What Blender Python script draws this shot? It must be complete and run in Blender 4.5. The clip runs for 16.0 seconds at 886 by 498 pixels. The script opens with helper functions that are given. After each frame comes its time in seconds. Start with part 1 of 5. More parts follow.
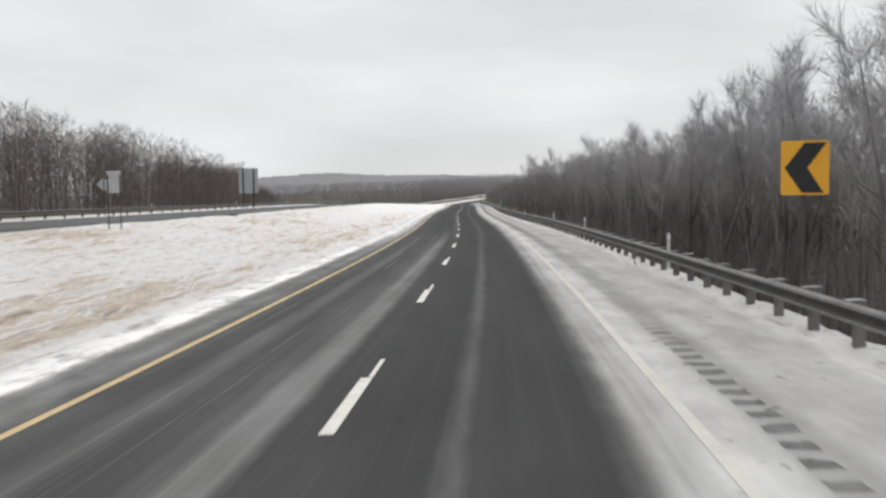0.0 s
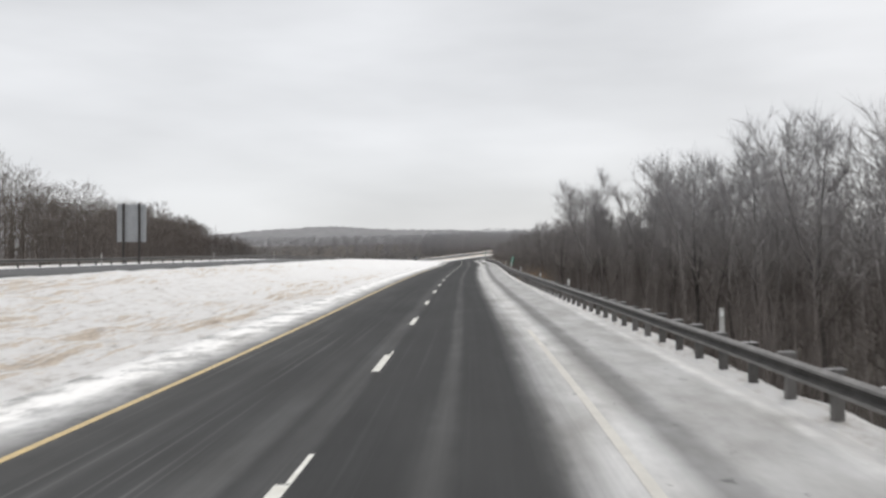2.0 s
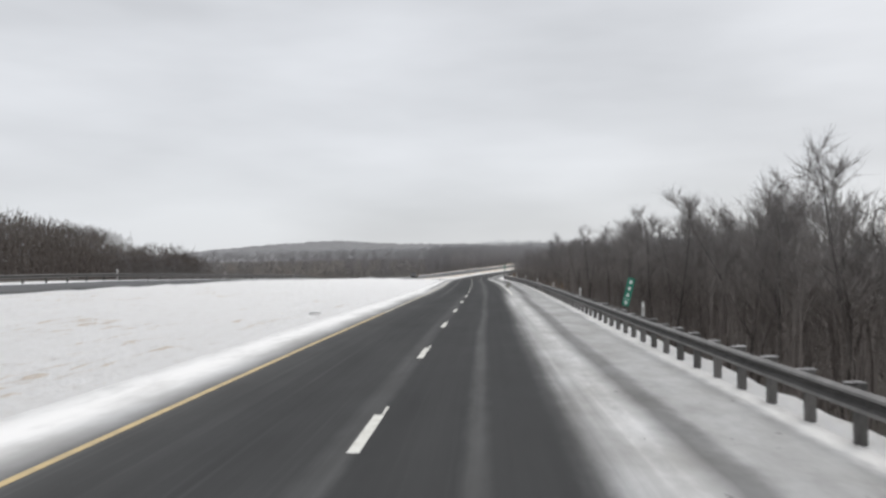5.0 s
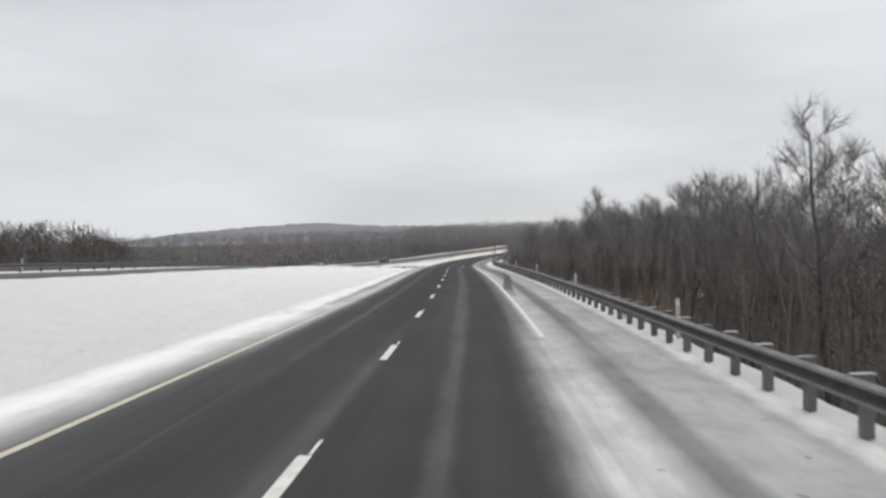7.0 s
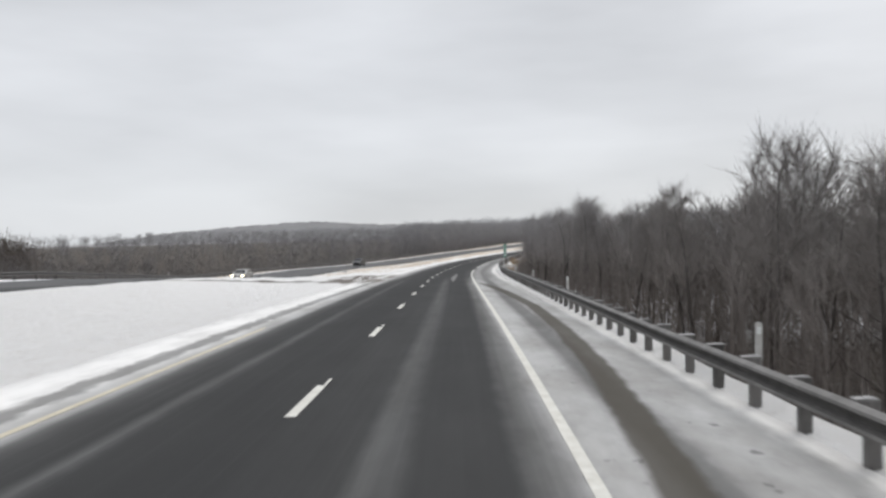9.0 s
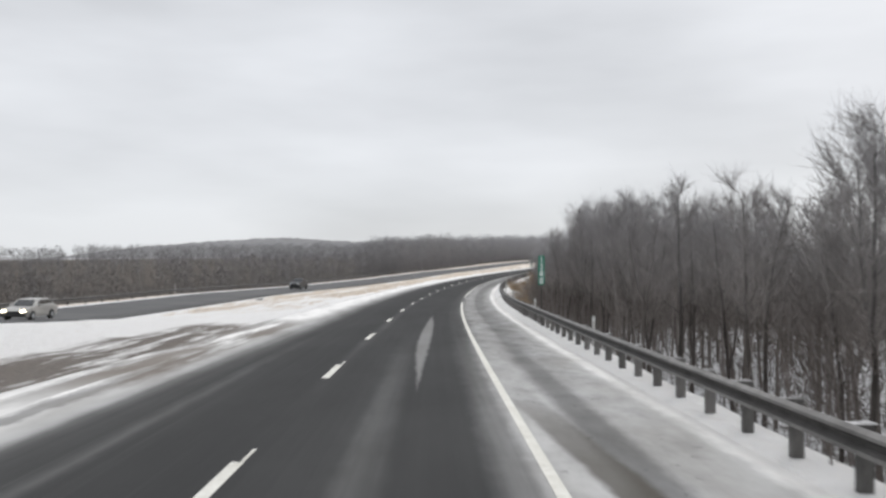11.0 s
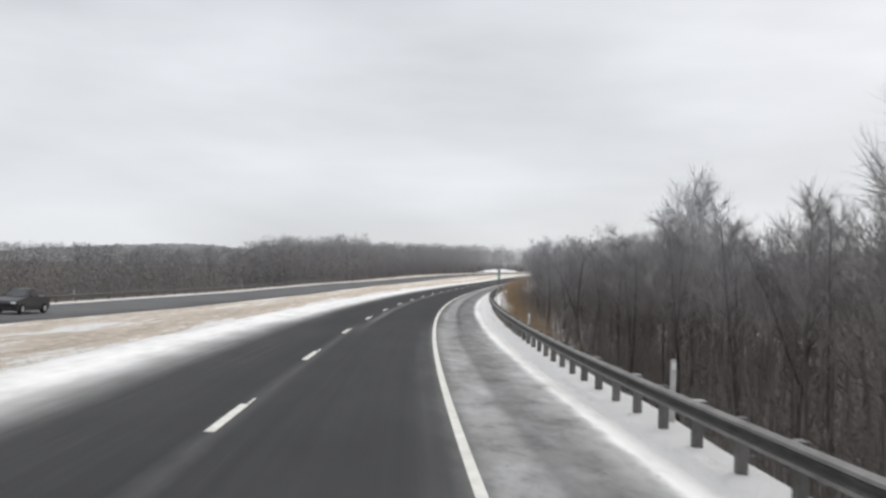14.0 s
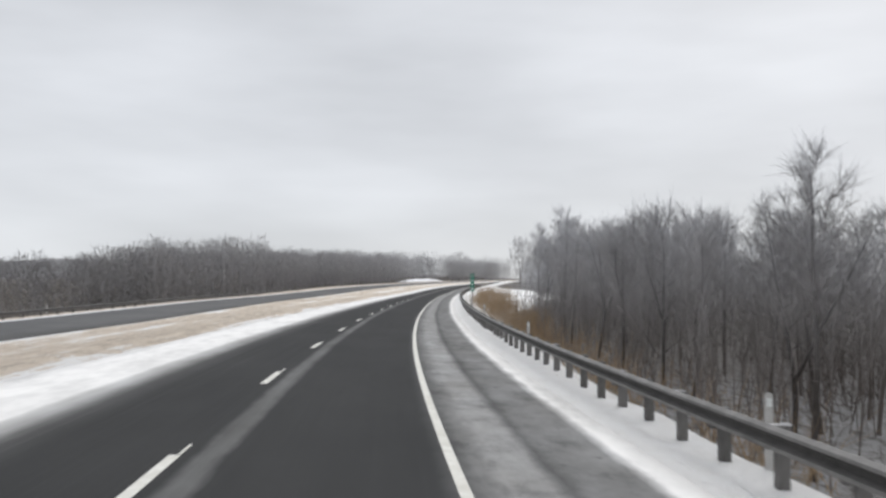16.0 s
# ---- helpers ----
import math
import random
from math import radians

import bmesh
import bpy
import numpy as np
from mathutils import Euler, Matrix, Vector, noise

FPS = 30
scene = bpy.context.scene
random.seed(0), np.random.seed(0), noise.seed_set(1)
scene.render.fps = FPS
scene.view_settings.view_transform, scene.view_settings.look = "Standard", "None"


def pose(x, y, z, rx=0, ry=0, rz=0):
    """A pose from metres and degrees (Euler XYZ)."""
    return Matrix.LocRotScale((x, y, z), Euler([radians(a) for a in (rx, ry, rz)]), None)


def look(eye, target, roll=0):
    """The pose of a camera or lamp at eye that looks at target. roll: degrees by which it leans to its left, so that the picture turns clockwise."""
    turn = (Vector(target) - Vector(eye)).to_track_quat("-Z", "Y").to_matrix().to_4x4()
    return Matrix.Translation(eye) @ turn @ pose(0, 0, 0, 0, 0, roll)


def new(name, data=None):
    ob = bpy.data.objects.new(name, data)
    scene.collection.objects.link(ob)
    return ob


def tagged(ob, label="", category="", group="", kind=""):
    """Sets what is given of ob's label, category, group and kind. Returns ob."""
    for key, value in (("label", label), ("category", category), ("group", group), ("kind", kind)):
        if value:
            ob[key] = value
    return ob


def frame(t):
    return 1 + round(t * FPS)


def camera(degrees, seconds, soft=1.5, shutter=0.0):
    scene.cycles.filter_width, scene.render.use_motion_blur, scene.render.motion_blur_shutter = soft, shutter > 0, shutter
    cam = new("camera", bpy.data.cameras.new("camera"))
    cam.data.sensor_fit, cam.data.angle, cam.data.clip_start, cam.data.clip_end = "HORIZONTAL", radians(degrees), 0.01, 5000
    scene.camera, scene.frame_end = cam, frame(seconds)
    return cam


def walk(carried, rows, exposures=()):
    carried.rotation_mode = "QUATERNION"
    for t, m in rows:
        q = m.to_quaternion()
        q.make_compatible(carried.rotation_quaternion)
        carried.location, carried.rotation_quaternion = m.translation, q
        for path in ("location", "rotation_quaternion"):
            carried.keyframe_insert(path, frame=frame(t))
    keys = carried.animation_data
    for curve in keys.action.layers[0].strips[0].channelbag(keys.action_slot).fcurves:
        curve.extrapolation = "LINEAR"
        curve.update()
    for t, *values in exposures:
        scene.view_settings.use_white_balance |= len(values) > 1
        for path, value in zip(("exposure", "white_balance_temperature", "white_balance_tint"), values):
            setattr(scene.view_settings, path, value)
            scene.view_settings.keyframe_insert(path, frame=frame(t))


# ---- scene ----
# Winter divided highway. s runs along the lane line in metres, d to its right.
cam = camera(52.5, 16.0, 2.7, 0.12)

PATH = [
    (0.0, 1.82, -9.29, 2.476, 3.37, -3.16, 0.71),
    (0.5, 2.04, 3.35, 2.479, 3.13, -2.96, -0.15),
    (1.0, 2.13, 16.30, 2.476, 2.95, -1.88, 0.12),
    (1.5, 1.95, 29.27, 2.476, 3.16, -0.70, 0.08),
    (2.0, 1.54, 42.40, 2.487, 3.84, 0.38, -0.06),
    (2.5, 1.09, 55.87, 2.505, 5.05, 0.66, -0.29),
    (3.0, 0.48, 69.06, 2.523, 6.62, 0.97, -0.53),
    (3.5, -0.39, 82.40, 2.544, 6.49, 1.57, -0.90),
    (4.0, -1.00, 95.62, 2.571, 6.06, 1.50, -0.61),
    (4.5, -1.49, 109.02, 2.604, 5.52, 1.51, -0.06),
    (5.0, -2.10, 122.38, 2.640, 4.48, 1.34, 0.18),
    (7.5, -3.60, 188.69, 2.888, 2.96, -0.32, 0.51),
    (8.0, -3.90, 202.28, 2.948, 1.93, -0.77, 0.92),
    (8.5, -4.38, 216.30, 3.014, 1.98, -0.43, 0.90),
    (9.0, -4.64, 230.73, 3.079, 3.62, 0.16, 0.55),
    (11.5, -7.86, 296.34, 3.066, 1.45, 1.59, -0.22),
    (12.0, -8.34, 308.72, 3.017, 0.17, 1.74, 0.59),
    (12.5, -8.81, 322.89, 2.961, -1.21, 1.29, 0.59),
    (13.0, -9.13, 336.93, 2.911, -2.21, 1.59, 0.26),
    (13.5, -9.34, 350.35, 2.878, -2.44, 2.27, -0.96),
    (14.0, -9.38, 363.66, 2.883, -3.28, 2.39, -1.85),
    (14.5, -9.25, 377.01, 2.936, -4.43, 2.13, -1.81),
    (15.0, -9.02, 390.68, 3.036, -5.05, 2.26, -1.57),
    (15.5, -8.42, 403.92, 3.181, -6.27, 2.95, 0.02),
    (16.0, -7.89, 416.25, 3.347, -8.81, 3.19, -0.63),
]
walk(cam, [(t, pose(x, y, z, 90 + p, r, a)) for t, x, y, z, a, p, r in PATH],
     [(0.0, 0.10, 6620, 10), (1.5, 0.13, 6620, 10), (2.5, 0.09, 6540, 10), (3.0, 0.05, 6500, 10), (3.5, -0.11, 6480, 10), (4.0, 0.0, 6470, 10), (7.5, -0.03, 6470, 10),
      (9.0, 0.0, 6470, 10), (11.5, 0.08, 6490, 10), (13.5, 0.10, 6500, 10), (14.5, 0.03, 6450, 10), (16.0, 0.0, 6430, 10)])

# ---- sky and light: bright overcast ----
world = bpy.data.worlds.new("overcast")
scene.world = world
world.use_nodes = True
wn, wl = world.node_tree.nodes, world.node_tree.links
wn.clear()
w_out = wn.new("ShaderNodeOutputWorld")
w_bg = wn.new("ShaderNodeBackground")
w_sky = wn.new("ShaderNodeTexSky")
w_sky.sky_type = "NISHITA"
w_sky.sun_disc = False
w_sky.sun_elevation = radians(32)
w_sky.sun_rotation = radians(35)
w_co = wn.new("ShaderNodeTexCoord")
w_sep = wn.new("ShaderNodeSeparateXYZ")
wl.new(w_co.outputs["Generated"], w_sep.inputs[0])
w_up = wn.new("ShaderNodeValToRGB")          # cloud light from the horizon to the zenith
w_up.color_ramp.elements[0].position, w_up.color_ramp.elements[0].color = 0.0, (0.69, 0.71, 0.735, 1)
w_up.color_ramp.elements[1].position, w_up.color_ramp.elements[1].color = 1.0, (1.35, 1.38, 1.43, 1)
for pos_, v_ in ((0.12, 0.76), (0.32, 0.74)):
    e_ = w_up.color_ramp.elements.new(pos_)
    e_.color = (v_, v_ * 1.022, v_ * 1.062, 1)
wl.new(w_sep.outputs["Z"], w_up.inputs[0])
w_map = wn.new("ShaderNodeMapping")
w_map.inputs["Scale"].default_value = (2.2, 2.2, 9.0)
wl.new(w_co.outputs["Generated"], w_map.inputs[0])
w_noise = wn.new("ShaderNodeTexNoise")
w_noise.inputs["Scale"].default_value = 1.3
w_noise.inputs["Detail"].default_value = 5
w_noise.inputs["Roughness"].default_value = 0.45
wl.new(w_map.outputs[0], w_noise.inputs["Vector"])
w_cl = wn.new("ShaderNodeMapRange")
for k_, v_ in (("From Min", 0.3), ("From Max", 0.7), ("To Min", 0.86), ("To Max", 1.10)):
    w_cl.inputs[k_].default_value = v_
wl.new(w_noise.outputs["Fac"], w_cl.inputs["Value"])
w_mul = wn.new("ShaderNodeVectorMath")
w_mul.operation = "SCALE"
wl.new(w_up.outputs["Color"], w_mul.inputs[0])
wl.new(w_cl.outputs["Result"], w_mul.inputs["Scale"])
w_dim = wn.new("ShaderNodeVectorMath")
w_dim.operation = "SCALE"
w_dim.inputs["Scale"].default_value = 0.08
wl.new(w_sky.outputs["Color"], w_dim.inputs[0])
w_mix = wn.new("ShaderNodeMixRGB")
w_mix.inputs["Fac"].default_value = 0.93
wl.new(w_dim.outputs[0], w_mix.inputs["Color1"])
wl.new(w_mul.outputs[0], w_mix.inputs["Color2"])
wl.new(w_mix.outputs[0], w_bg.inputs["Color"])
w_bg.inputs["Strength"].default_value = 1.0
wl.new(w_bg.outputs[0], w_out.inputs["Surface"])

sun = new("sun", bpy.data.lights.new("sun", "SUN"))
sun.data.energy = 0.7
sun.data.angle = radians(25)
sun.data.color = (1.0, 0.97, 0.93)
sun.matrix_world = look((0, 0, 60), (-25, -38, 0))
scene.view_settings.exposure = 0.0

# ---- the line of the road ----
STEP = 30.0
BEND = [-0.06, -0.47, -0.67, -0.65, 0.02, 0.41, 0.24, -0.04, -0.35, -0.31, -0.11, 0.23, 0.77, 1.04, 1.15, 1.51, 1.34, 0.73, 0.41, 0.35, 0.4, 0.6, 0.9, 1.1, 1.1]
CREST = [0.27, 0.31, 0.34, 0.28, 0.14, 0.15, 0.16, 0.21, 0.15, -0.93, -1.8, -0.28, 0.68, 2.51, 2.24, 0.92, 0.86, 0.27, 0.2, 0.15, 0.12, 2.39, 2.3, -0.1, -0.1]
LEAN = [-1.16, -1.3, -0.69, -0.49, 0.17, 0.42, 0.53, 0.06, -0.01, -0.19, 0.39, 0.37, 0.38, 0.94, 1.19, 0.79, 0.51, 0.36,
        0.29, 0.23, 0.19, 0.16, 0.14, 0.13, 0.13]
knots = -30 + STEP * np.arange(len(BEND))
SG = np.arange(-120.0, 1000.0, 1.0)
theta = np.cumsum(np.where(SG < -30, 0, np.interp(SG, knots, BEND)) * 1e-3)
theta -= np.interp(0, SG, theta)
slope = np.cumsum(np.where((SG < -30) | (SG > 700), 0, np.interp(SG, knots, CREST)) * 1e-4)
slope -= np.interp(0, SG, slope)
RX, RY, RZ = np.cumsum(np.sin(theta)), np.cumsum(np.cos(theta)), np.cumsum(slope)
RX, RY, RZ = RX - np.interp(0, SG, RX), RY - np.interp(0, SG, RY), RZ - np.interp(0, SG, RZ)


def smooth(x, a, b):
    t = np.clip((np.asarray(x, float) - a) / (b - a), 0, 1)
    return t * t * (3 - 2 * t)


def opp_z(s):
    """Height of the other carriageway over this one."""
    return np.interp(s, [0, 150, 205, 260, 310, 350, 400, 450, 500, 560, 700], [1.15, 1.22, 1.20, 0.60, 0.36, -1.05, -0.90, -1.35, -1.30, -0.75, -0.3])


def level(s, d):
    """Road level at s, d, with the lean of the carriageway."""
    s, d = np.asarray(s, float), np.asarray(d, float)
    lean = np.radians(np.interp(s, knots, LEAN))
    return np.interp(s, SG, RZ) - np.clip(d, -6, 8.5) * lean * (1 - smooth(-d, 6, 18))


def place(s, d, h=0.0):
    s, d = np.asarray(s, float), np.asarray(d, float)
    x, y, th = (np.interp(s, SG, a) for a in (RX, RY, theta))
    return np.stack([x + d * np.cos(th), y - d * np.sin(th), level(s, d) + h], -1)


def heading(s):
    return -math.degrees(float(np.interp(s, SG, theta)))


def relief(s, d):
    """Height of the ground over the road level."""
    s, d = np.asarray(s, float), np.asarray(d, float)
    oz = opp_z(s)
    z = np.zeros(np.broadcast(s, d).shape)
    z = z - 0.10 * smooth(d, -6.6, -5.2) * (1 - smooth(d, 6.6, 7.2)) + 0.10 * (1 - smooth(d, -6.6, -5.2))
    z = z + (oz - 0.10) * smooth(-d, 6.5, 21)
    z = z - 0.14 * smooth(-d, 21.6, 22.2) * (1 - smooth(-d, 33.6, 34.4))
    deep = np.interp(s, [0, 150, 230, 300, 400, 440, 475, 520, 620], [2.6, 3.0, 3.8, 3.6, 2.8, 1.6, 0.2, -1.2, -1.0])
    brink = np.interp(s, [0, 250, 335, 430], [7.55, 7.5, 7.95, 8.3])
    z = z + 0.03 * smooth(d, 6.6, 7.2) - deep * np.clip((d - brink) / (1.9 * np.maximum(np.abs(deep), 1.5)), 0, 1)
    fall = np.interp(s, [310, 400, 520, 590, 640, 700, 800, 900], [0, -6.5, -6.0, -2.5, -1.0, 0.0, 1.0, 1.5])
    z = z + np.where(fall > 0, fall * smooth(-d, 37, 80) * (1 - smooth(-d, 110, 220)), fall * smooth(-d, 35.5, 52))
    return z


# ---- materials ----
def material(name, rough=0.8, metal=0.0):
    m = bpy.data.materials.new(name)
    m.use_nodes = True
    b = m.node_tree.nodes["Principled BSDF"]
    b.inputs["Roughness"].default_value, b.inputs["Metallic"].default_value = rough, metal
    return m, m.node_tree.nodes, m.node_tree.links, b


def ramp(nodes, stops, smooth_in="LINEAR"):
    n = nodes.new("ShaderNodeValToRGB")
    n.color_ramp.interpolation = smooth_in
    el = n.color_ramp.elements
    while len(el) > 1:
        el.remove(el[0])
    for i, (p, c) in enumerate(stops):
        e = el[0] if i == 0 else el.new(p)
        e.position = p
        e.color = (c, c, c, 1) if isinstance(c, (int, float)) else (*c, 1)
    return n


def math_node(nodes, links, op, a, b=None, clamp=False):
    n = nodes.new("ShaderNodeMath")
    n.operation, n.use_clamp = op, clamp
    for i, v in enumerate((a, b)):
        if v is None:
            continue
        if isinstance(v, (int, float)):
            n.inputs[i].default_value = v
        else:
            links.new(v, n.inputs[i])
    return n.outputs[0]


def noise_node(nodes, links, vec, scale, detail=3, rough=0.5, stretch=None):
    if stretch:
        mp = nodes.new("ShaderNodeMapping")
        mp.inputs["Scale"].default_value = stretch
        links.new(vec, mp.inputs[0])
        vec = mp.outputs[0]
    n = nodes.new("ShaderNodeTexNoise")
    n.inputs["Scale"].default_value, n.inputs["Detail"].default_value, n.inputs["Roughness"].default_value = scale, detail, rough
    links.new(vec, n.inputs["Vector"])
    return n.outputs["Fac"]


def mix(nodes, links, fac, a, b):
    n = nodes.new("ShaderNodeMixRGB")
    for i, v in enumerate((fac, a, b)):
        if isinstance(v, (int, float)):
            n.inputs[i].default_value = v
        elif isinstance(v, tuple):
            n.inputs[i].default_value = (*v, 1)
        else:
            links.new(v, n.inputs[i])
    return n.outputs[0]


def bump(nodes, links, b, height, strength, dist):
    n = nodes.new("ShaderNodeBump")
    n.inputs["Strength"].default_value, n.inputs["Distance"].default_value = strength, dist
    links.new(height, n.inputs["Height"])
    links.new(n.outputs[0], b.inputs["Normal"])


def worn(name, dark, light, scale, rough=0.8, metal=0.0, relief_=0.3, dist=0.01, stretch=None, by_thing=0.0):
    """A surface that varies between two colours at two scales."""
    m, n, l, b = material(name, rough, metal)
    co = n.new("ShaderNodeTexCoord").outputs["Object"]
    big = noise_node(n, l, co, scale, 4, 0.6, stretch)
    fine = noise_node(n, l, co, scale * 7, 3, 0.6, stretch)
    f = math_node(n, l, "ADD", math_node(n, l, "MULTIPLY", big, 0.65), math_node(n, l, "MULTIPLY", fine, 0.35))
    if by_thing:
        rnd = n.new("ShaderNodeObjectInfo").outputs["Random"]
        f = math_node(n, l, "ADD", f, math_node(n, l, "MULTIPLY", math_node(n, l, "SUBTRACT", rnd, 0.5), by_thing))
    r = ramp(n, [(0.32, dark), (0.68, light)])
    l.new(f, r.inputs[0])
    l.new(r.outputs[0], b.inputs["Base Color"])
    bump(n, l, b, fine, relief_, dist)
    return m


def road_surface():
    """Asphalt with the snow film, tyre tracks and rumble strip lying on it, in metres of d and s."""
    m, n, l, b = material("asphalt_with_snow_film", 0.75)
    uv = n.new("ShaderNodeUVMap").outputs[0]
    sep = n.new("ShaderNodeSeparateXYZ")
    l.new(uv, sep.inputs[0])
    d, s = sep.outputs["X"], sep.outputs["Y"]
    wander = noise_node(n, l, uv, 0.05, 2, 0.5, (0.0, 1.0, 1.0))
    ragged = noise_node(n, l, uv, 2.2, 4, 0.65, (1.0, 0.35, 1.0))
    torn_ = noise_node(n, l, uv, 1.3, 5, 0.7, (1.0, 0.5, 1.0))
    dw = math_node(n, l, "ADD", d, math_node(n, l, "MULTIPLY", math_node(n, l, "SUBTRACT", wander, 0.5), 0.22))
    dw = math_node(n, l, "ADD", dw, math_node(n, l, "MULTIPLY", math_node(n, l, "SUBTRACT", ragged, 0.5), 0.22))

    def across(stops):
        x = math_node(n, l, "MULTIPLY", math_node(n, l, "ADD", dw, 6.0), 1 / 14.0)
        r = ramp(n, [((p + 6.0) / 14.0, v) for p, v in stops])
        l.new(x, r.inputs[0])
        return r.outputs[0]

    # how much snow lies across the carriageway, for five stretches of it
    snowy = across([(-6, 0.97), (-5.0, 0.97), (-4.8, 0.34), (-4.55, 0.18), (-4.2, 0.26), (-3.9, 0.14), (-3.4, 0.07), (-2.9, 0.05), (-2.5, 0.13), (-2.2, 0.05), (-1.6, 0.07),
                    (-1.25, 0.10), (-1.0, 0.24), (-0.7, 0.19), (-0.5, 0.04), (0.2, 0.03), (1.2, 0.02), (1.42, 0.11), (1.6, 0.03), (2.85, 0.02), (3.05, 0.10), (3.25, 0.40),
                    (3.75, 0.62), (4.1, 0.66), (4.38, 0.60), (4.55, 0.42), (4.95, 0.40), (5.2, 0.54), (6.5, 0.58), (6.8, 0.95), (8, 1.0)])
    clean = across([(-6, 0.97), (-5.15, 0.96), (-4.75, 0.88), (-4.5, 0.78), (-4.2, 0.58), (-3.9, 0.34), (-3.6, 0.08), (-3.2, 0.05), (-1.6, 0.02), (-0.5, 0.03), (-0.3, 0.07), (-0.05, 0.07),
                    (0.1, 0.02), (1.4, 0.02), (1.55, 0.08), (1.7, 0.07), (1.85, 0.02), (2.75, 0.02), (3.0, 0.09), (3.25, 0.38), (3.6, 0.64), (4.1, 0.70), (4.35, 0.50), (4.55, 0.26),
                    (4.85, 0.30), (5.05, 0.54), (6.3, 0.58), (6.6, 0.93), (8, 1.0)])
    middle = across([(-6, 0.95), (-4.6, 0.90), (-4.0, 0.70), (-3.5, 0.50), (-3.25, 0.12), (-2.9, 0.04), (-2.3, 0.02), (-2.05, 0.10), (-1.85, 0.02), (-1.1, 0.01), (-0.3, 0.01),
                     (0.3, 0.02), (1.2, 0.03), (1.45, 0.10), (1.75, 0.07), (1.95, 0.02), (3.05, 0.02), (3.3, 0.13), (3.6, 0.24), (3.8, 0.54), (4.1, 0.60), (4.6, 0.50), (4.85, 0.20),
                     (5.25, 0.24), (5.45, 0.52), (6.4, 0.56), (6.7, 0.93), (8, 1.0)])
    swept = across([(-6, 0.92), (-4.6, 0.90), (-4.1, 0.78), (-3.65, 0.54), (-3.2, 0.30), (-2.8, 0.12), (-2.4, 0.03), (-0.2, 0.01), (0.1, 0.07), (0.35, 0.02), (2.9, 0.02), (3.6, 0.06), (3.95, 0.22),
                    (4.1, 0.34), (4.3, 0.42), (4.8, 0.40), (5.0, 0.24), (5.5, 0.28), (5.8, 0.36), (6.25, 0.50), (6.5, 0.93), (8, 1.0)])
    worn_ = across([(-6, 0.92), (-4.4, 0.92), (-3.6, 0.86), (-3.3, 0.55), (-2.9, 0.28), (-2.6, 0.06), (-2.0, 0.01), (0.25, 0.01), (0.42, 0.18), (0.6, 0.16), (0.78, 0.01), (3.6, 0.01),
                    (3.95, 0.10), (4.15, 0.22), (4.5, 0.40), (5.0, 0.38), (5.2, 0.12), (5.4, 0.22), (6.25, 0.27), (6.5, 0.91), (8, 1.0)])

    def from_to(lo, hi):
        t = n.new("ShaderNodeMapRange")
        t.interpolation_type = "SMOOTHSTEP"
        t.inputs["From Min"].default_value, t.inputs["From Max"].default_value = lo, hi
        l.new(s, t.inputs[0])
        return t.outputs[0]

    film = mix(n, l, from_to(28.0, 68.0), snowy, clean)
    film = mix(n, l, from_to(186.0, 212.0), film, middle)
    film = mix(n, l, from_to(295.0, 325.0), film, swept)
    film = mix(n, l, from_to(400.0, 420.0), film, worn_)
    # streaks drawn out along the lanes, and broken patches
    streak = noise_node(n, l, uv, 1.0, 4, 0.6, (3.4, 0.035, 1.0))
    patch = noise_node(n, l, uv, 0.8, 5, 0.6, (1.0, 0.30, 1.0))
    k1 = math_node(n, l, "ADD", math_node(n, l, "MULTIPLY", streak, 1.5), math_node(n, l, "MULTIPLY", patch, 0.7))
    k1 = math_node(n, l, "SUBTRACT", k1, 0.12)
    k2 = math_node(n, l, "ADD", math_node(n, l, "MULTIPLY", streak, 0.10), math_node(n, l, "MULTIPLY", patch, 0.50))
    k2 = math_node(n, l, "ADD", k2, math_node(n, l, "ADD", math_node(n, l, "MULTIPLY", ragged, 0.35), 0.55))
    verge = n.new("ShaderNodeMapRange")
    verge.interpolation_type = "SMOOTHSTEP"
    verge.inputs["From Min"].default_value, verge.inputs["From Max"].default_value = 3.2, 4.2
    l.new(d, verge.inputs[0])
    verge_l = n.new("ShaderNodeMapRange")
    verge_l.inputs["From Min"].default_value, verge_l.inputs["From Max"].default_value = -2.9, -3.6
    l.new(d, verge_l.inputs[0])
    sides_ = math_node(n, l, "MAXIMUM", verge.outputs[0], verge_l.outputs[0])
    # mottled ice on the shoulder, stronger past the crossing
    mottle = ramp(n, [(0.36, 0.42), (0.50, 0.95), (0.66, 1.25)])
    l.new(noise_node(n, l, uv, 1.1, 7, 0.74, (1.0, 0.55, 1.0)), mottle.inputs[0])
    icy = n.new("ShaderNodeMapRange")
    icy.inputs["From Min"].default_value, icy.inputs["From Max"].default_value = 6.5, 6.1
    l.new(dw, icy.inputs[0])
    icy_f = math_node(n, l, "MULTIPLY", math_node(n, l, "MULTIPLY", icy.outputs[0], verge.outputs[0]), math_node(n, l, "ADD", math_node(n, l, "MULTIPLY", from_to(285.0, 335.0), 0.55), 0.22))
    icy_f = math_node(n, l, "MAXIMUM", icy_f, math_node(n, l, "MULTIPLY", math_node(n, l, "SUBTRACT", verge_l.outputs[0], from_to(90.0, 150.0)), 0.75, True))
    film = math_node(n, l, "MULTIPLY", film, mix(n, l, sides_, k1, k2))
    film = math_node(n, l, "MULTIPLY", film, mix(n, l, icy_f, (1.0, 1.0, 1.0), mottle.outputs[0]))
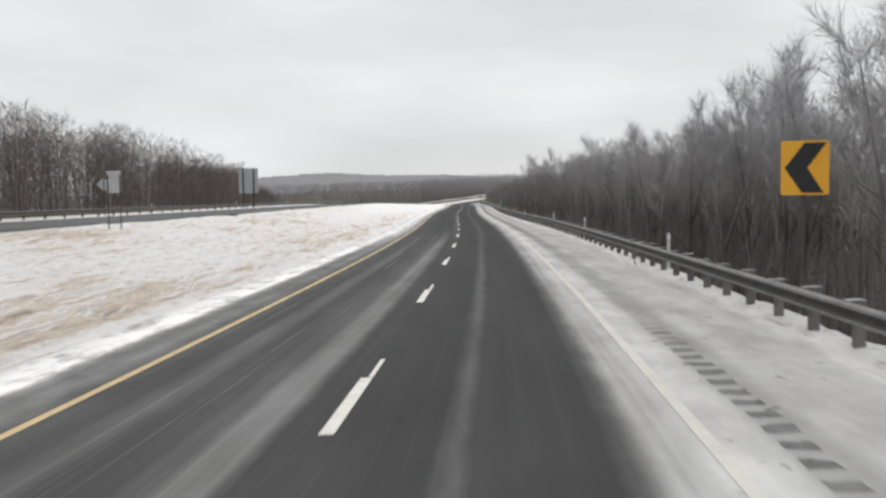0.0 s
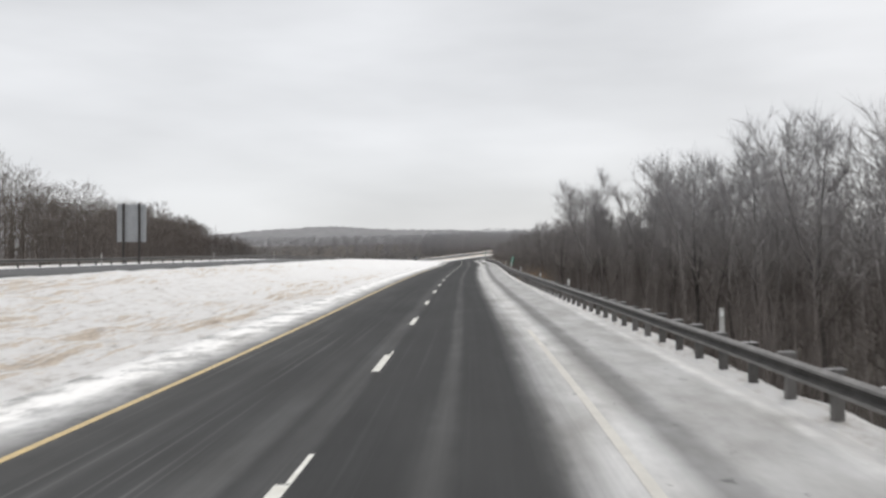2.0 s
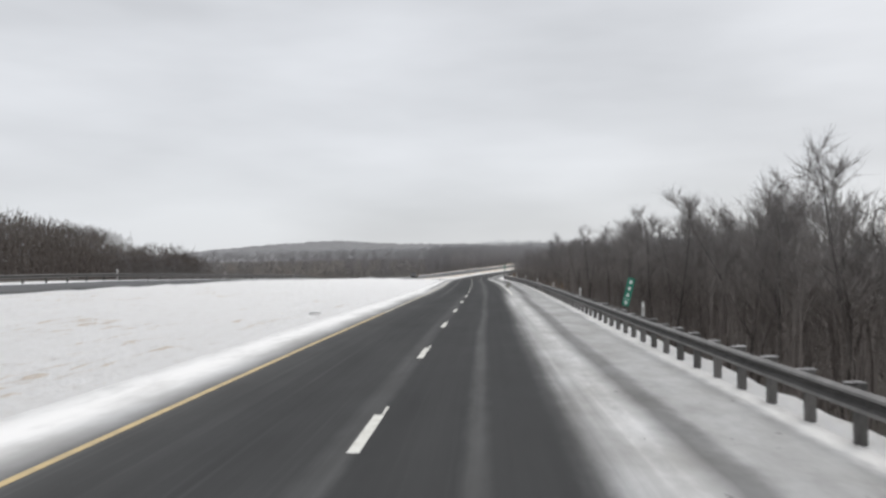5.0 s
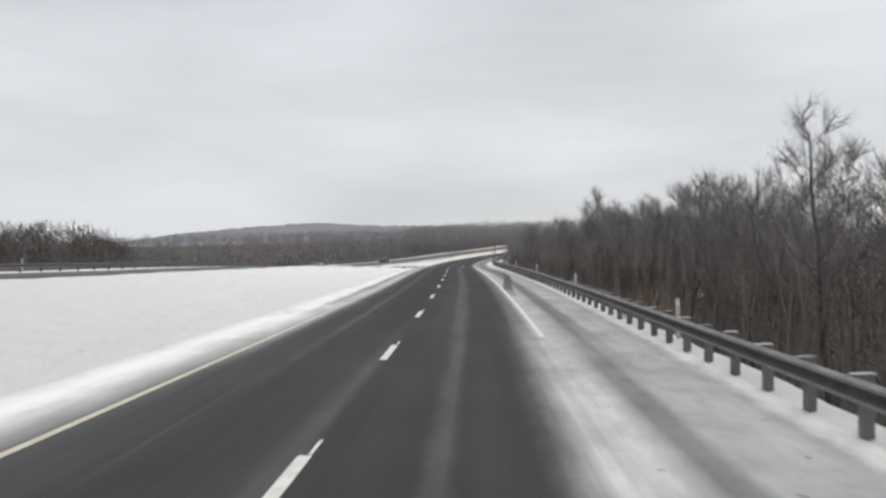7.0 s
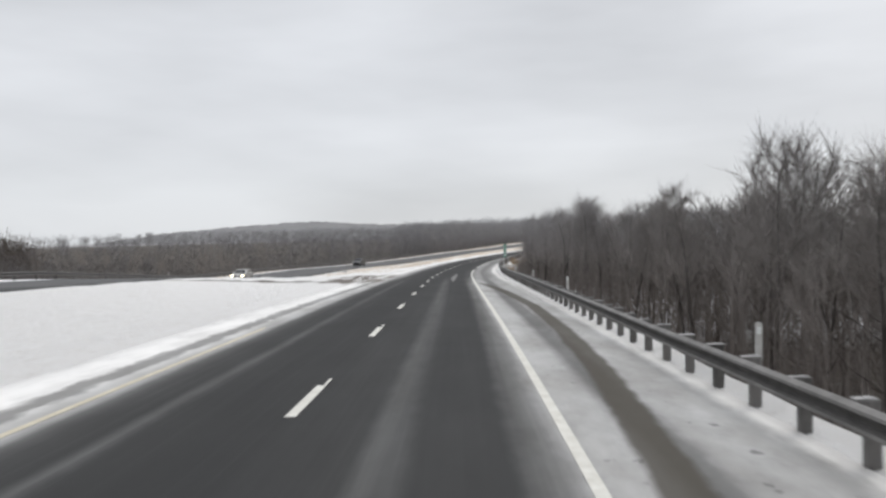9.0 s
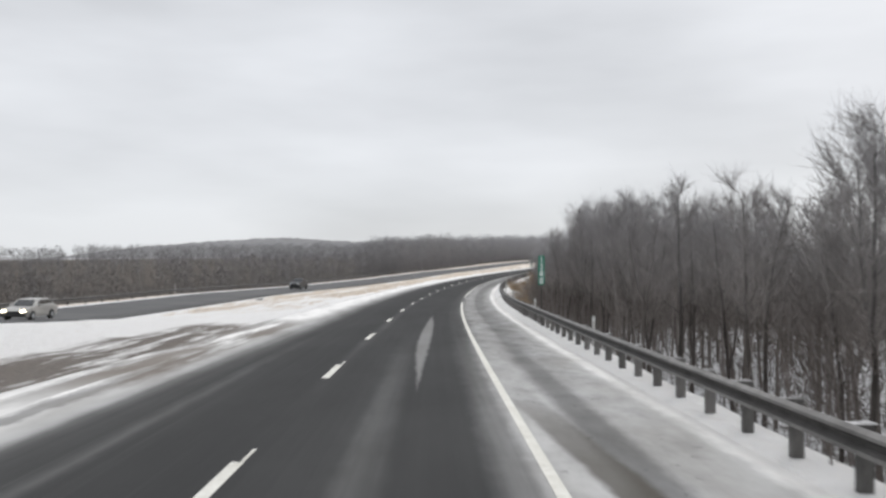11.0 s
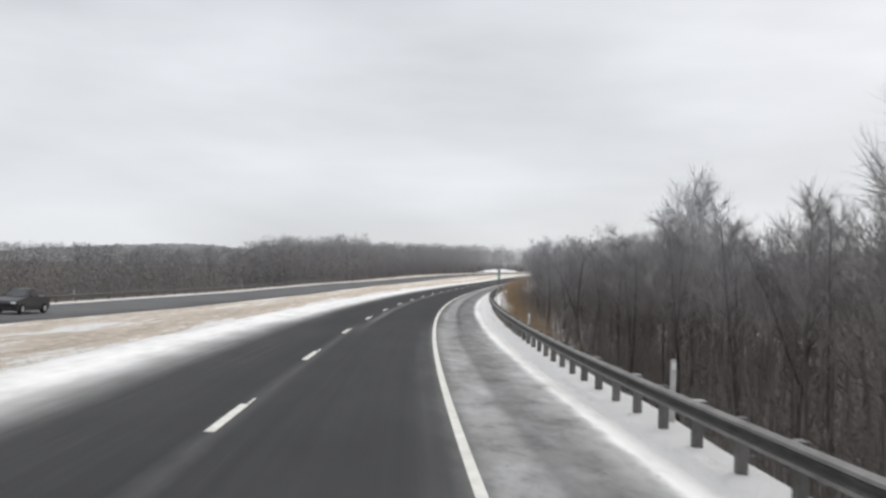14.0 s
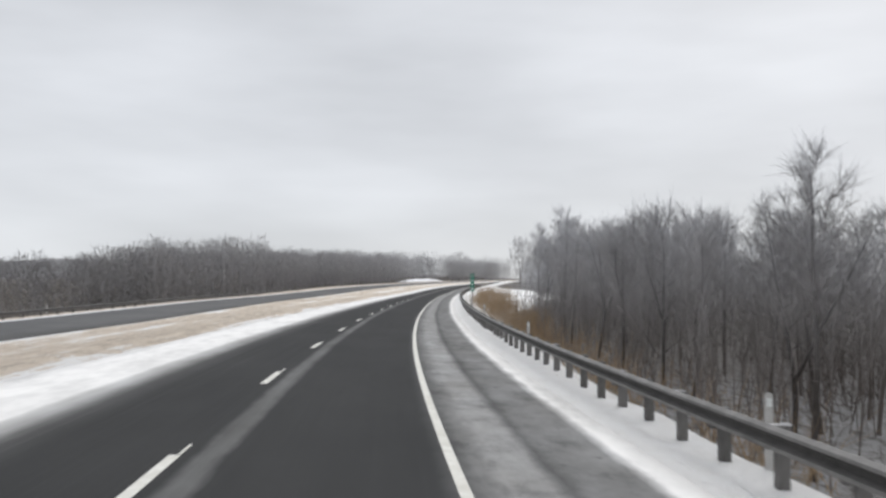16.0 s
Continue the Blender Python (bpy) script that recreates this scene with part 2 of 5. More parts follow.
    # small dark crumbs and scabs of ice lying on the shoulder
    crumb = ramp(n, [(0.66, 1.0), (0.72, 0.45)])
    l.new(noise_node(n, l, uv, 2.6, 3, 0.6, (1.0, 0.7, 1.0)), crumb.inputs[0])
    film = math_node(n, l, "MULTIPLY", film, mix(n, l, math_node(n, l, "MULTIPLY", icy.outputs[0], verge.outputs[0]), (1.0, 1.0, 1.0), crumb.outputs[0]))
    thin = noise_node(n, l, uv, 1.0, 3, 0.7, (9.0, 0.05, 1.0))
    wisp = ramp(n, [(0.56, 0.0), (0.74, 0.16)])
    l.new(thin, wisp.inputs[0])
    lane_l = ramp(n, [(0.0, 0.0), (0.02, 1.0), (0.22, 1.0), (0.30, 0.35), (0.6, 0.12), (1.0, 0.12)])
    l.new(math_node(n, l, "MULTIPLY", math_node(n, l, "ADD", d, 4.0), 0.1), lane_l.inputs[0])
    early = n.new("ShaderNodeMapRange")
    for k, v in (("From Min", 30.0), ("From Max", 110.0), ("To Min", 1.0), ("To Max", 0.25)):
        early.inputs[k].default_value = v
    l.new(s, early.inputs[0])
    film = math_node(n, l, "ADD", film, math_node(n, l, "MULTIPLY", math_node(n, l, "MULTIPLY", wisp.outputs[0], lane_l.outputs[0]), early.outputs[0]))
    # a wet tyre track that leaves the lane, follows the shoulder and comes back
    tr = ramp(n, [((p - 215) / 100.0, (v - 3) / 4) for p, v in ((215, 3.9), (226, 4.15), (233, 4.4), (240, 4.75), (249, 5.3), (258, 5.6), (270, 5.75), (286, 5.3), (302, 4.2), (309, 3.85), (315, 3.2))])
    l.new(math_node(n, l, "MULTIPLY", math_node(n, l, "SUBTRACT", s, 215.0), 0.01), tr.inputs[0])
    td = math_node(n, l, "ADD", math_node(n, l, "MULTIPLY", tr.outputs[0], 4.0), 3.0)
    off = math_node(n, l, "ABSOLUTE", math_node(n, l, "SUBTRACT", math_node(n, l, "ADD", d, math_node(n, l, "MULTIPLY", math_node(n, l, "SUBTRACT", ragged, 0.5), 0.2)), td))
    tmask = n.new("ShaderNodeMapRange")
    tmask.interpolation_type = "SMOOTHSTEP"
    for k, v in (("From Min", 0.20), ("From Max", 0.36), ("To Min", 1.0), ("To Max", 0.0)):
        tmask.inputs[k].default_value = v
    l.new(off, tmask.inputs[0])
    inside = math_node(n, l, "MULTIPLY", from_to(217.0, 231.0), math_node(n, l, "SUBTRACT", 1.0, from_to(292.0, 307.0)))
    tmask = math_node(n, l, "MULTIPLY", tmask.outputs[0], inside)
    film = math_node(n, l, "MULTIPLY", film, math_node(n, l, "SUBTRACT", 1.0, math_node(n, l, "MULTIPLY", tmask, 0.86)))
    # a ragged rut in the snow along the other shoulder
    rut_s = math_node(n, l, "MULTIPLY", math_node(n, l, "MULTIPLY", math_node(n, l, "SUBTRACT", s, 205.0), 0.04, True), math_node(n, l, "MULTIPLY", math_node(n, l, "SUBTRACT", 318.0, s), 0.06, True))
    rut_d = math_node(n, l, "ABSOLUTE", math_node(n, l, "ADD", math_node(n, l, "ADD", dw, 4.35), math_node(n, l, "MULTIPLY", math_node(n, l, "SUBTRACT", ragged, 0.5), 0.5)))
    rut_m = math_node(n, l, "MULTIPLY", math_node(n, l, "SUBTRACT", 0.32, rut_d), 6.0, True)
    film = math_node(n, l, "MULTIPLY", film, math_node(n, l, "SUBTRACT", 1.0, math_node(n, l, "MULTIPLY", math_node(n, l, "MULTIPLY", rut_m, rut_s), 0.5)))
    # slivers of snow left between the tracks
    for s0, s1, d0, wid, amt in ((302.0, 337.0, 2.12, 0.27, 0.25),):
        a = math_node(n, l, "MULTIPLY", math_node(n, l, "SUBTRACT", s, s0), 1.0 / (s1 - s0), True)
        tri = math_node(n, l, "MULTIPLY", math_node(n, l, "MULTIPLY", a, math_node(n, l, "SUBTRACT", 1.0, a)), 4.0)
        q = math_node(n, l, "ABSOLUTE", math_node(n, l, "SUBTRACT", dw, d0))
        q = math_node(n, l, "SUBTRACT", math_node(n, l, "MULTIPLY", tri, wid), q)
        q = math_node(n, l, "MULTIPLY", q, 10.0, True)
        film = math_node(n, l, "ADD", film, math_node(n, l, "MULTIPLY", q, amt))
    # rumble strip: grooves that show as dark dashes
    comb = math_node(n, l, "SINE", math_node(n, l, "MULTIPLY", math_node(n, l, "ADD", s, math_node(n, l, "MULTIPLY", ragged, 0.5)), 2 * math.pi / 0.6))
    comb = math_node(n, l, "MULTIPLY", math_node(n, l, "ADD", comb, 0.6), 0.9, True)
    rb = math_node(n, l, "LESS_THAN", math_node(n, l, "ABSOLUTE", math_node(n, l, "SUBTRACT", dw, 4.68)), 0.17)
    bare = math_node(n, l, "MULTIPLY", math_node(n, l, "SUBTRACT", noise_node(n, l, uv, 0.22, 3, 0.6, (0.2, 1.0, 1.0)), 0.50), 6.0, True)
    bare = math_node(n, l, "MAXIMUM", bare, math_node(n, l, "SUBTRACT", 1.0, from_to(3.0, 9.0)))
    bare = math_node(n, l, "MULTIPLY", bare, math_node(n, l, "SUBTRACT", 1.0, from_to(24.0, 52.0)))
    rb = math_node(n, l, "MULTIPLY", math_node(n, l, "MULTIPLY", comb, rb), bare)
    film = math_node(n, l, "MULTIPLY", film, math_node(n, l, "SUBTRACT", 1.0, math_node(n, l, "MULTIPLY", math_node(n, l, "MULTIPLY", rb, torn_), 1.2)), True)
    # mud dragged onto the shoulder where the crossing meets the road
    churn = noise_node(n, l, uv, 1.0, 5, 0.65, (1.5, 0.09, 1.0))
    mud_d = n.new("ShaderNodeMapRange")
    mud_d.inputs["From Min"].default_value, mud_d.inputs["From Max"].default_value = -3.5, -4.1
    l.new(dw, mud_d.inputs[0])
    mud_s = math_node(n, l, "MULTIPLY", from_to(297.0, 306.0), math_node(n, l, "SUBTRACT", 1.0, from_to(320.0, 334.0)))
    mud = math_node(n, l, "MULTIPLY", math_node(n, l, "MULTIPLY", math_node(n, l, "SUBTRACT", churn, 0.40), 7.0, True), math_node(n, l, "MULTIPLY", mud_d.outputs[0], mud_s))
    film = math_node(n, l, "MULTIPLY", film, math_node(n, l, "SUBTRACT", 1.0, math_node(n, l, "MULTIPLY", mud, 0.8)), True)
    grain = noise_node(n, l, uv, 60.0, 2, 0.6)
    blot = noise_node(n, l, uv, 0.35, 4, 0.6, (1.0, 0.3, 1.0))
    tar = ramp(n, [(0.3, (0.028, 0.0285, 0.029)), (0.7, (0.048, 0.0478, 0.0475))])
    l.new(math_node(n, l, "ADD", math_node(n, l, "MULTIPLY", grain, 0.5), math_node(n, l, "MULTIPLY", blot, 0.5)), tar.inputs[0])
    wet = mix(n, l, math_node(n, l, "MULTIPLY", tmask, 0.75), tar.outputs[0], (0.085, 0.075, 0.06))
    wet = mix(n, l, math_node(n, l, "MULTIPLY", mud, 0.8), wet, (0.14, 0.11, 0.085))
    slush = ramp(n, [(0.3, (0.58, 0.565, 0.54)), (0.7, (0.74, 0.735, 0.725))])
    l.new(patch, slush.inputs[0])
    thick = n.new("ShaderNodeMapRange")
    thick.inputs["From Min"].default_value, thick.inputs["From Max"].default_value = 0.65, 0.95
    l.new(film, thick.inputs[0])
    l.new(mix(n, l, film, wet, mix(n, l, thick.outputs[0], slush.outputs[0], (0.83, 0.815, 0.792))), b.inputs["Base Color"])
    rr = n.new("ShaderNodeMapRange")
    for k, v in (("To Min", 0.85), ("To Max", 0.95)):
        rr.inputs[k].default_value = v
    l.new(film, rr.inputs[0])
    l.new(rr.outputs[0], b.inputs["Roughness"])
    b.inputs["Specular IOR Level"].default_value = 0.06
    h = math_node(n, l, "ADD", math_node(n, l, "MULTIPLY", grain, 0.3), math_node(n, l, "MULTIPLY", film, ragged))
    bump(n, l, b, h, 0.35, 0.02)
    return m


def ground_surface():
    """Snow, wind-blown and dirty, with dead grass and soil showing through."""
    m, n, l, b = material("snow_over_grass", 0.9)
    uv = n.new("ShaderNodeUVMap").outputs[0]
    sep = n.new("ShaderNodeSeparateXYZ")
    l.new(uv, sep.inputs[0])
    d, s = sep.outputs["X"], sep.outputs["Y"]
    big = noise_node(n, l, uv, 0.12, 4, 0.6, (1.0, 0.45, 1.0))
    clod = noise_node(n, l, uv, 2.2, 7, 0.76, (1.0, 0.40, 1.0))
    fine = noise_node(n, l, uv, 7.0, 4, 0.7)
    rut = noise_node(n, l, uv, 1.0, 6, 0.68, (2.2, 0.14, 1.0))
    mixed = math_node(n, l, "ADD", math_node(n, l, "MULTIPLY", clod, 0.25), math_node(n, l, "MULTIPLY", rut, 0.38))
    mixed = math_node(n, l, "ADD", mixed, math_node(n, l, "MULTIPLY", fine, 0.13))
    mixed = math_node(n, l, "ADD", mixed, math_node(n, l, "MULTIPLY", big, 0.24))
    # how bare the ground is along the way (grass shows past the bend) and across it
    along = ramp(n, [(0.0, 0.80), (0.1, 0.80), (0.17, 0.70), (0.21, 0.58), (0.25, 0.50), (0.29, 0.24), (0.35, 0.2), (0.38, 0.45), (0.425, 0.66), (0.46, 1.0), (0.6, 1.15), (1.0, 1.05)])
    l.new(math_node(n, l, "MULTIPLY", s, 1 / 800.0), along.inputs[0])
    side = ramp(n, [(0.0, 0.7), (0.13, 0.55), (0.20, 0.72), (0.29, 0.58), (0.33, 0.68), (0.362, 0.76), (0.378, 0.50), (0.392, 0.3), (0.405, 0.0), (0.60, 0.0), (0.64, 0.2), (0.70, 0.3), (1.0, 0.3)])
    l.new(math_node(n, l, "MULTIPLY", math_node(n, l, "ADD", d, 30.0), 1 / 64.0), side.inputs[0])
    bare = math_node(n, l, "MULTIPLY", along.outputs[0], side.outputs[0])
    need = math_node(n, l, "SUBTRACT", 0.70, math_node(n, l, "MULTIPLY", bare, 0.33))
    cover = math_node(n, l, "MULTIPLY", math_node(n, l, "SUBTRACT", mixed, need), 30.0)
    cover = math_node(n, l, "ADD", cover, 0.5, True)
    # dark low end: dirt, and the shade between clods painted into the snow
    snow = ramp(n, [(0.30, (0.36, 0.32, 0.28)), (0.385, (0.62, 0.585, 0.545)), (0.445, (0.79, 0.765, 0.735)), (0.52, (0.87, 0.853, 0.83)), (0.7, (0.90, 0.888, 0.872))])
    rough_ = n.new("ShaderNodeMapRange")      # churned snow with strong clod shade early on, smooth drifts later
    for k, v in (("From Min", 80.0), ("From Max", 150.0), ("To Min", 0.0), ("To Max", 0.11)):
        rough_.inputs[k].default_value = v
    l.new(s, rough_.inputs[0])
    l.new(math_node(n, l, "ADD", clod, rough_.outputs[0]), snow.inputs[0])
    grass = ramp(n, [(0.30, (0.15, 0.11, 0.08)), (0.42, (0.40, 0.31, 0.22)), (0.52, (0.60, 0.49, 0.37)), (0.66, (0.74, 0.65, 0.53))])
    l.new(clod, grass.inputs[0])
    meadow = mix(n, l, math_node(n, l, "MULTIPLY", cover, 0.84), snow.outputs[0], grass.outputs[0])
    torn = math_node(n, l, "MULTIPLY", math_node(n, l, "SUBTRACT", math_node(n, l, "SUBTRACT", mixed, need), math_node(n, l, "SUBTRACT", 0.22, math_node(n, l, "MULTIPLY", fine, 0.25))), 16.0, True)
    meadow = mix(n, l, math_node(n, l, "MULTIPLY", torn, 0.7), meadow, (0.13, 0.10, 0.075))
    # leaf litter with patches of snow under the trees
    litter = ramp(n, [(0.3, (0.035, 0.028, 0.022)), (0.6, (0.085, 0.068, 0.052)), (0.8, (0.12, 0.10, 0.08))])
    l.new(fine, litter.inputs[0])
    lay = ramp(n, [(0.62, 0.0), (0.72, 0.6)])
    l.new(noise_node(n, l, uv, 0.6, 5, 0.7, (1.0, 1.6, 1.0)), lay.inputs[0])
    deep_ = ramp(n, [(0.355, 0.0), (0.375, 0.85), (0.462, 0.85), (0.475, 0.1), (0.525, 0.1), (0.54, 0.4), (0.555, 0.4), (0.57, 0.15)])
    l.new(math_node(n, l, "MULTIPLY", s, 1 / 800.0), deep_.inputs[0])
    drift = math_node(n, l, "MULTIPLY", math_node(n, l, "MULTIPLY", math_node(n, l, "SUBTRACT", clod, 0.36), 6.0, True), deep_.outputs[0])
    here = math_node(n, l, "MULTIPLY", math_node(n, l, "MAXIMUM", lay.outputs[0], drift), math_node(n, l, "GREATER_THAN", d, 0.0))
    near_w = n.new("ShaderNodeMapRange")
    far_r = n.new("ShaderNodeMapRange")
    far_l = n.new("ShaderNodeMapRange")
    for node_, lo_, hi_ in ((near_w, 52.0, 30.0), (far_r, 55.0, 110.0), (far_l, -340.0, -460.0)):
        node_.interpolation_type = "SMOOTHSTEP"
        node_.inputs["From Min"].default_value, node_.inputs["From Max"].default_value = lo_, hi_
        l.new(d, node_.inputs[0])
    fields = ramp(n, [(0.42, 0.15), (0.60, 0.8)])      # open snow and scrub far from the road
    l.new(noise_node(n, l, uv, 0.018, 5, 0.6), fields.inputs[0])
    here = math_node(n, l, "MULTIPLY", here, near_w.outputs[0])
    here = math_node(n, l, "MAXIMUM", here, math_node(n, l, "MULTIPLY", fields.outputs[0], math_node(n, l, "MAXIMUM", far_r.outputs[0], far_l.outputs[0])))
    floor_ = mix(n, l, here, litter.outputs[0], (0.72, 0.72, 0.73))
    clearing = ramp(n, [(0.0, 0.0), (0.60, 0.0), (0.65, 0.6), (0.75, 0.8), (0.80, 0.3), (1.0, 0.3)])   # the wood stands back past the bend
    l.new(math_node(n, l, "MULTIPLY", s, 1 / 800.0), clearing.inputs[0])
    open_ = math_node(n, l, "MULTIPLY", math_node(n, l, "MULTIPLY", clearing.outputs[0], math_node(n, l, "GREATER_THAN", d, 0.0)), 16.0)
    wood_r = n.new("ShaderNodeMapRange")
    wood_l = n.new("ShaderNodeMapRange")
    for node_, lo_, hi_ in ((wood_r, 9.8, 12.0), (wood_l, -36.5, -40.0)):
        node_.interpolation_type = "SMOOTHSTEP"
        node_.inputs["From Min"].default_value, node_.inputs["From Max"].default_value = lo_, hi_
        l.new(math_node(n, l, "ADD", math_node(n, l, "SUBTRACT", d, open_), math_node(n, l, "MULTIPLY", big, 3.0)), node_.inputs[0])
    under = math_node(n, l, "ADD", wood_r.outputs[0], wood_l.outputs[0], True)
    # a muddy crossing of the median and the churned earth where it meets the road
    def window(x, lo, hi, soft):
        p = math_node(n, l, "MULTIPLY", math_node(n, l, "SUBTRACT", x, lo), 1 / soft, True)
        q = math_node(n, l, "MULTIPLY", math_node(n, l, "SUBTRACT", hi, x), 1 / soft, True)
        return math_node(n, l, "MULTIPLY", p, q)

    sj = math_node(n, l, "ADD", s, math_node(n, l, "MULTIPLY", clod, 5.0))
    lane_ = math_node(n, l, "MULTIPLY", window(sj, 301.5, 305.5, 1.0), window(d, -21.5, -4.6, 0.5))
    apron = math_node(n, l, "MULTIPLY", window(sj, 299.0, 328.0, 3.0), window(math_node(n, l, "ADD", d, math_node(n, l, "MULTIPLY", clod, 2.0)), -7.6, -3.9, 0.8))
    apron = math_node(n, l, "MULTIPLY", apron, math_node(n, l, "MULTIPLY", math_node(n, l, "SUBTRACT", rut, 0.37), 8.0, True))
    mud = math_node(n, l, "MAXIMUM", lane_, apron)
    earth = ramp(n, [(0.3, (0.075, 0.060, 0.048)), (0.7, (0.19, 0.155, 0.125))])
    l.new(fine, earth.inputs[0])
    meadow = mix(n, l, math_node(n, l, "MULTIPLY", mud, 0.93), meadow, earth.outputs[0])
    l.new(mix(n, l, under, meadow, floor_), b.inputs["Base Color"])
    bump(n, l, b, math_node(n, l, "ADD", clod, math_node(n, l, "MULTIPLY", fine, 0.35)), 1.0, 0.3)
    return m


ROAD = road_surface()
GROUND = ground_surface()
WHITE_PAINT = worn("worn_white_paint", (0.50, 0.48, 0.42), (0.74, 0.73, 0.68), 3.0, 0.7)
YELLOW_PAINT = worn("worn_yellow_paint", (0.40, 0.31, 0.18), (0.63, 0.47, 0.22), 2.0, 0.7)
SNOWY_YELLOW = worn("yellow_paint_under_snow", (0.46, 0.41, 0.31), (0.62, 0.57, 0.45), 2.0, 0.8)
SNOWY_WHITE = worn("white_paint_under_snow", (0.46, 0.44, 0.40), (0.59, 0.57, 0.52), 1.0, 0.8)
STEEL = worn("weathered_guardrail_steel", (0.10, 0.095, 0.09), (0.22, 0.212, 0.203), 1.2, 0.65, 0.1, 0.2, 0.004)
# darker steel for the beam's valley: the shade in the fold, put into its colour
SHADED_STEEL = worn("shaded_groove_steel", (0.030, 0.028, 0.026), (0.085, 0.080, 0.076), 2.0, 0.8, 0.0, 0.2, 0.004)
POST_WOOD = worn("weathered_post", (0.07, 0.067, 0.064), (0.17, 0.163, 0.155), 5.0, 0.85, 0.0, 0.4, 0.01, (1, 1, 0.2), 0.3)
SNOW = worn("packed_snow", (0.66, 0.66, 0.67), (0.86, 0.86, 0.87), 4.0, 0.9, 0.0, 0.5, 0.03)


def frosted(name, dark, light, low, high, amount):
    """Twigs with hoar frost that thickens towards the tops, some haze painted in with it."""
    m, n, l, b = material(name, 0.95)
    co = n.new("ShaderNodeTexCoord").outputs["Object"]
    f = noise_node(n, l, co, 0.5, 4, 0.6)
    rnd = n.new("ShaderNodeObjectInfo").outputs["Random"]
    f = math_node(n, l, "ADD", f, math_node(n, l, "MULTIPLY", math_node(n, l, "SUBTRACT", rnd, 0.5), 0.3))
    r = ramp(n, [(0.3, dark), (0.7, light)])
    l.new(f, r.inputs[0])
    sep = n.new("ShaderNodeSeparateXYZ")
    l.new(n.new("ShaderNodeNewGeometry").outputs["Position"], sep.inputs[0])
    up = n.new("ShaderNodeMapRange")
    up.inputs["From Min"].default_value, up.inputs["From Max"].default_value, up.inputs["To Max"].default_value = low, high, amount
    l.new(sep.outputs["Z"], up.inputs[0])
    # more frost and painted-in haze before the first rail and where the road comes out of the bend
    haze_along = ramp(n, [(0.0, 0.58), (0.07, 0.52), (0.16, 0.24), (0.34, 0.20), (0.40, 0.34), (0.425, 0.26), (0.46, 0.32), (0.50, 0.48), (1.0, 0.50)])
    l.new(math_node(n, l, "MULTIPLY", sep.outputs["Y"], 1 / 800.0), haze_along.inputs[0])
    frost_haze = math_node(n, l, "MULTIPLY", math_node(n, l, "MULTIPLY", up.outputs[0], 3.0), haze_along.outputs[0], True)
    l.new(mix(n, l, frost_haze, r.outputs[0], (0.62, 0.62, 0.64)), b.inputs["Base Color"])
    return m


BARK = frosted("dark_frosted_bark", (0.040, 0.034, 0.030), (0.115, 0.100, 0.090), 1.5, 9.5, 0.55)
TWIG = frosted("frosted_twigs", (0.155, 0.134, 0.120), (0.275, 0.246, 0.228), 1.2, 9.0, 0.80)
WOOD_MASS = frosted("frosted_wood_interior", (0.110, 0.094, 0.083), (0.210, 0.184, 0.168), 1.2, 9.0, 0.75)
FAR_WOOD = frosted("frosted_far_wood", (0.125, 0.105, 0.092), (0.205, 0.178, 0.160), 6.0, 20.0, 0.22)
# slope wood and hill: distance haze is mixed into their frosted colours
FAR_SLOPE = frosted("hazy_frosted_slope_wood", (0.115, 0.104, 0.098), (0.200, 0.186, 0.179), -4.0, 24.0, 0.5)
HILL = worn("hazy_frosted_hill", (0.165, 0.162, 0.163), (0.250, 0.247, 0.250), 0.05, 1.0, 0.0, 0.5, 2.0, (1, 1, 3))
YELLOW_SHEET = worn("yellow_reflective_sheet", (0.74, 0.36, 0.015), (0.82, 0.42, 0.03), 2.0, 0.45)
BLACK_SHEET = worn("black_sign_sheet", (0.008, 0.008, 0.009), (0.016, 0.016, 0.016), 2.0, 0.5)
GREEN_SHEET = worn("green_reflective_sheet", (0.01, 0.17, 0.11), (0.02, 0.23, 0.15), 2.0, 0.5)
WHITE_SHEET = worn("white_reflective_sheet", (0.66, 0.68, 0.66), (0.8, 0.82, 0.8), 2.0, 0.5)
ALUMINIUM = worn("dull_aluminium", (0.36, 0.37, 0.38), (0.47, 0.48, 0.49), 1.5, 0.6, 0.4)
SIGN_POST = worn("rusted_sign_post", (0.05, 0.045, 0.042), (0.10, 0.09, 0.085), 4.0, 0.7, 0.3)
DELINEATOR = worn("pale_plastic_marker", (0.40, 0.39, 0.37), (0.58, 0.57, 0.55), 3.0, 0.7)
DRY_GRASS = worn("dry_brown_grass", (0.20, 0.135, 0.08), (0.44, 0.32, 0.20), 1.5, 0.95)
RUBBER = worn("black_rubber", (0.015, 0.015, 0.015), (0.035, 0.034, 0.033), 8.0, 0.85)
SILVER_PAINT = worn("dirty_silver_car_paint", (0.36, 0.35, 0.33), (0.52, 0.51, 0.49), 1.5, 0.35, 0.5)
DARK_PAINT = worn("dirty_black_car_paint", (0.012, 0.012, 0.014), (0.04, 0.04, 0.042), 1.5, 0.35, 0.2)
CAR_GLASS = worn("dark_car_glass", (0.02, 0.022, 0.025), (0.03, 0.032, 0.035), 1.0, 0.1)


def lamp_glow(name, colour, power):
    m, n, l, b = material(name, 0.3)
    b.inputs["Base Color"].default_value = (*colour, 1)
    b.inputs["Emission Color"].default_value = (*colour, 1)
    b.inputs["Emission Strength"].default_value = power
    return m


HEADLIGHT = lamp_glow("lit_headlight", (1.0, 0.86, 0.62), 6.0)


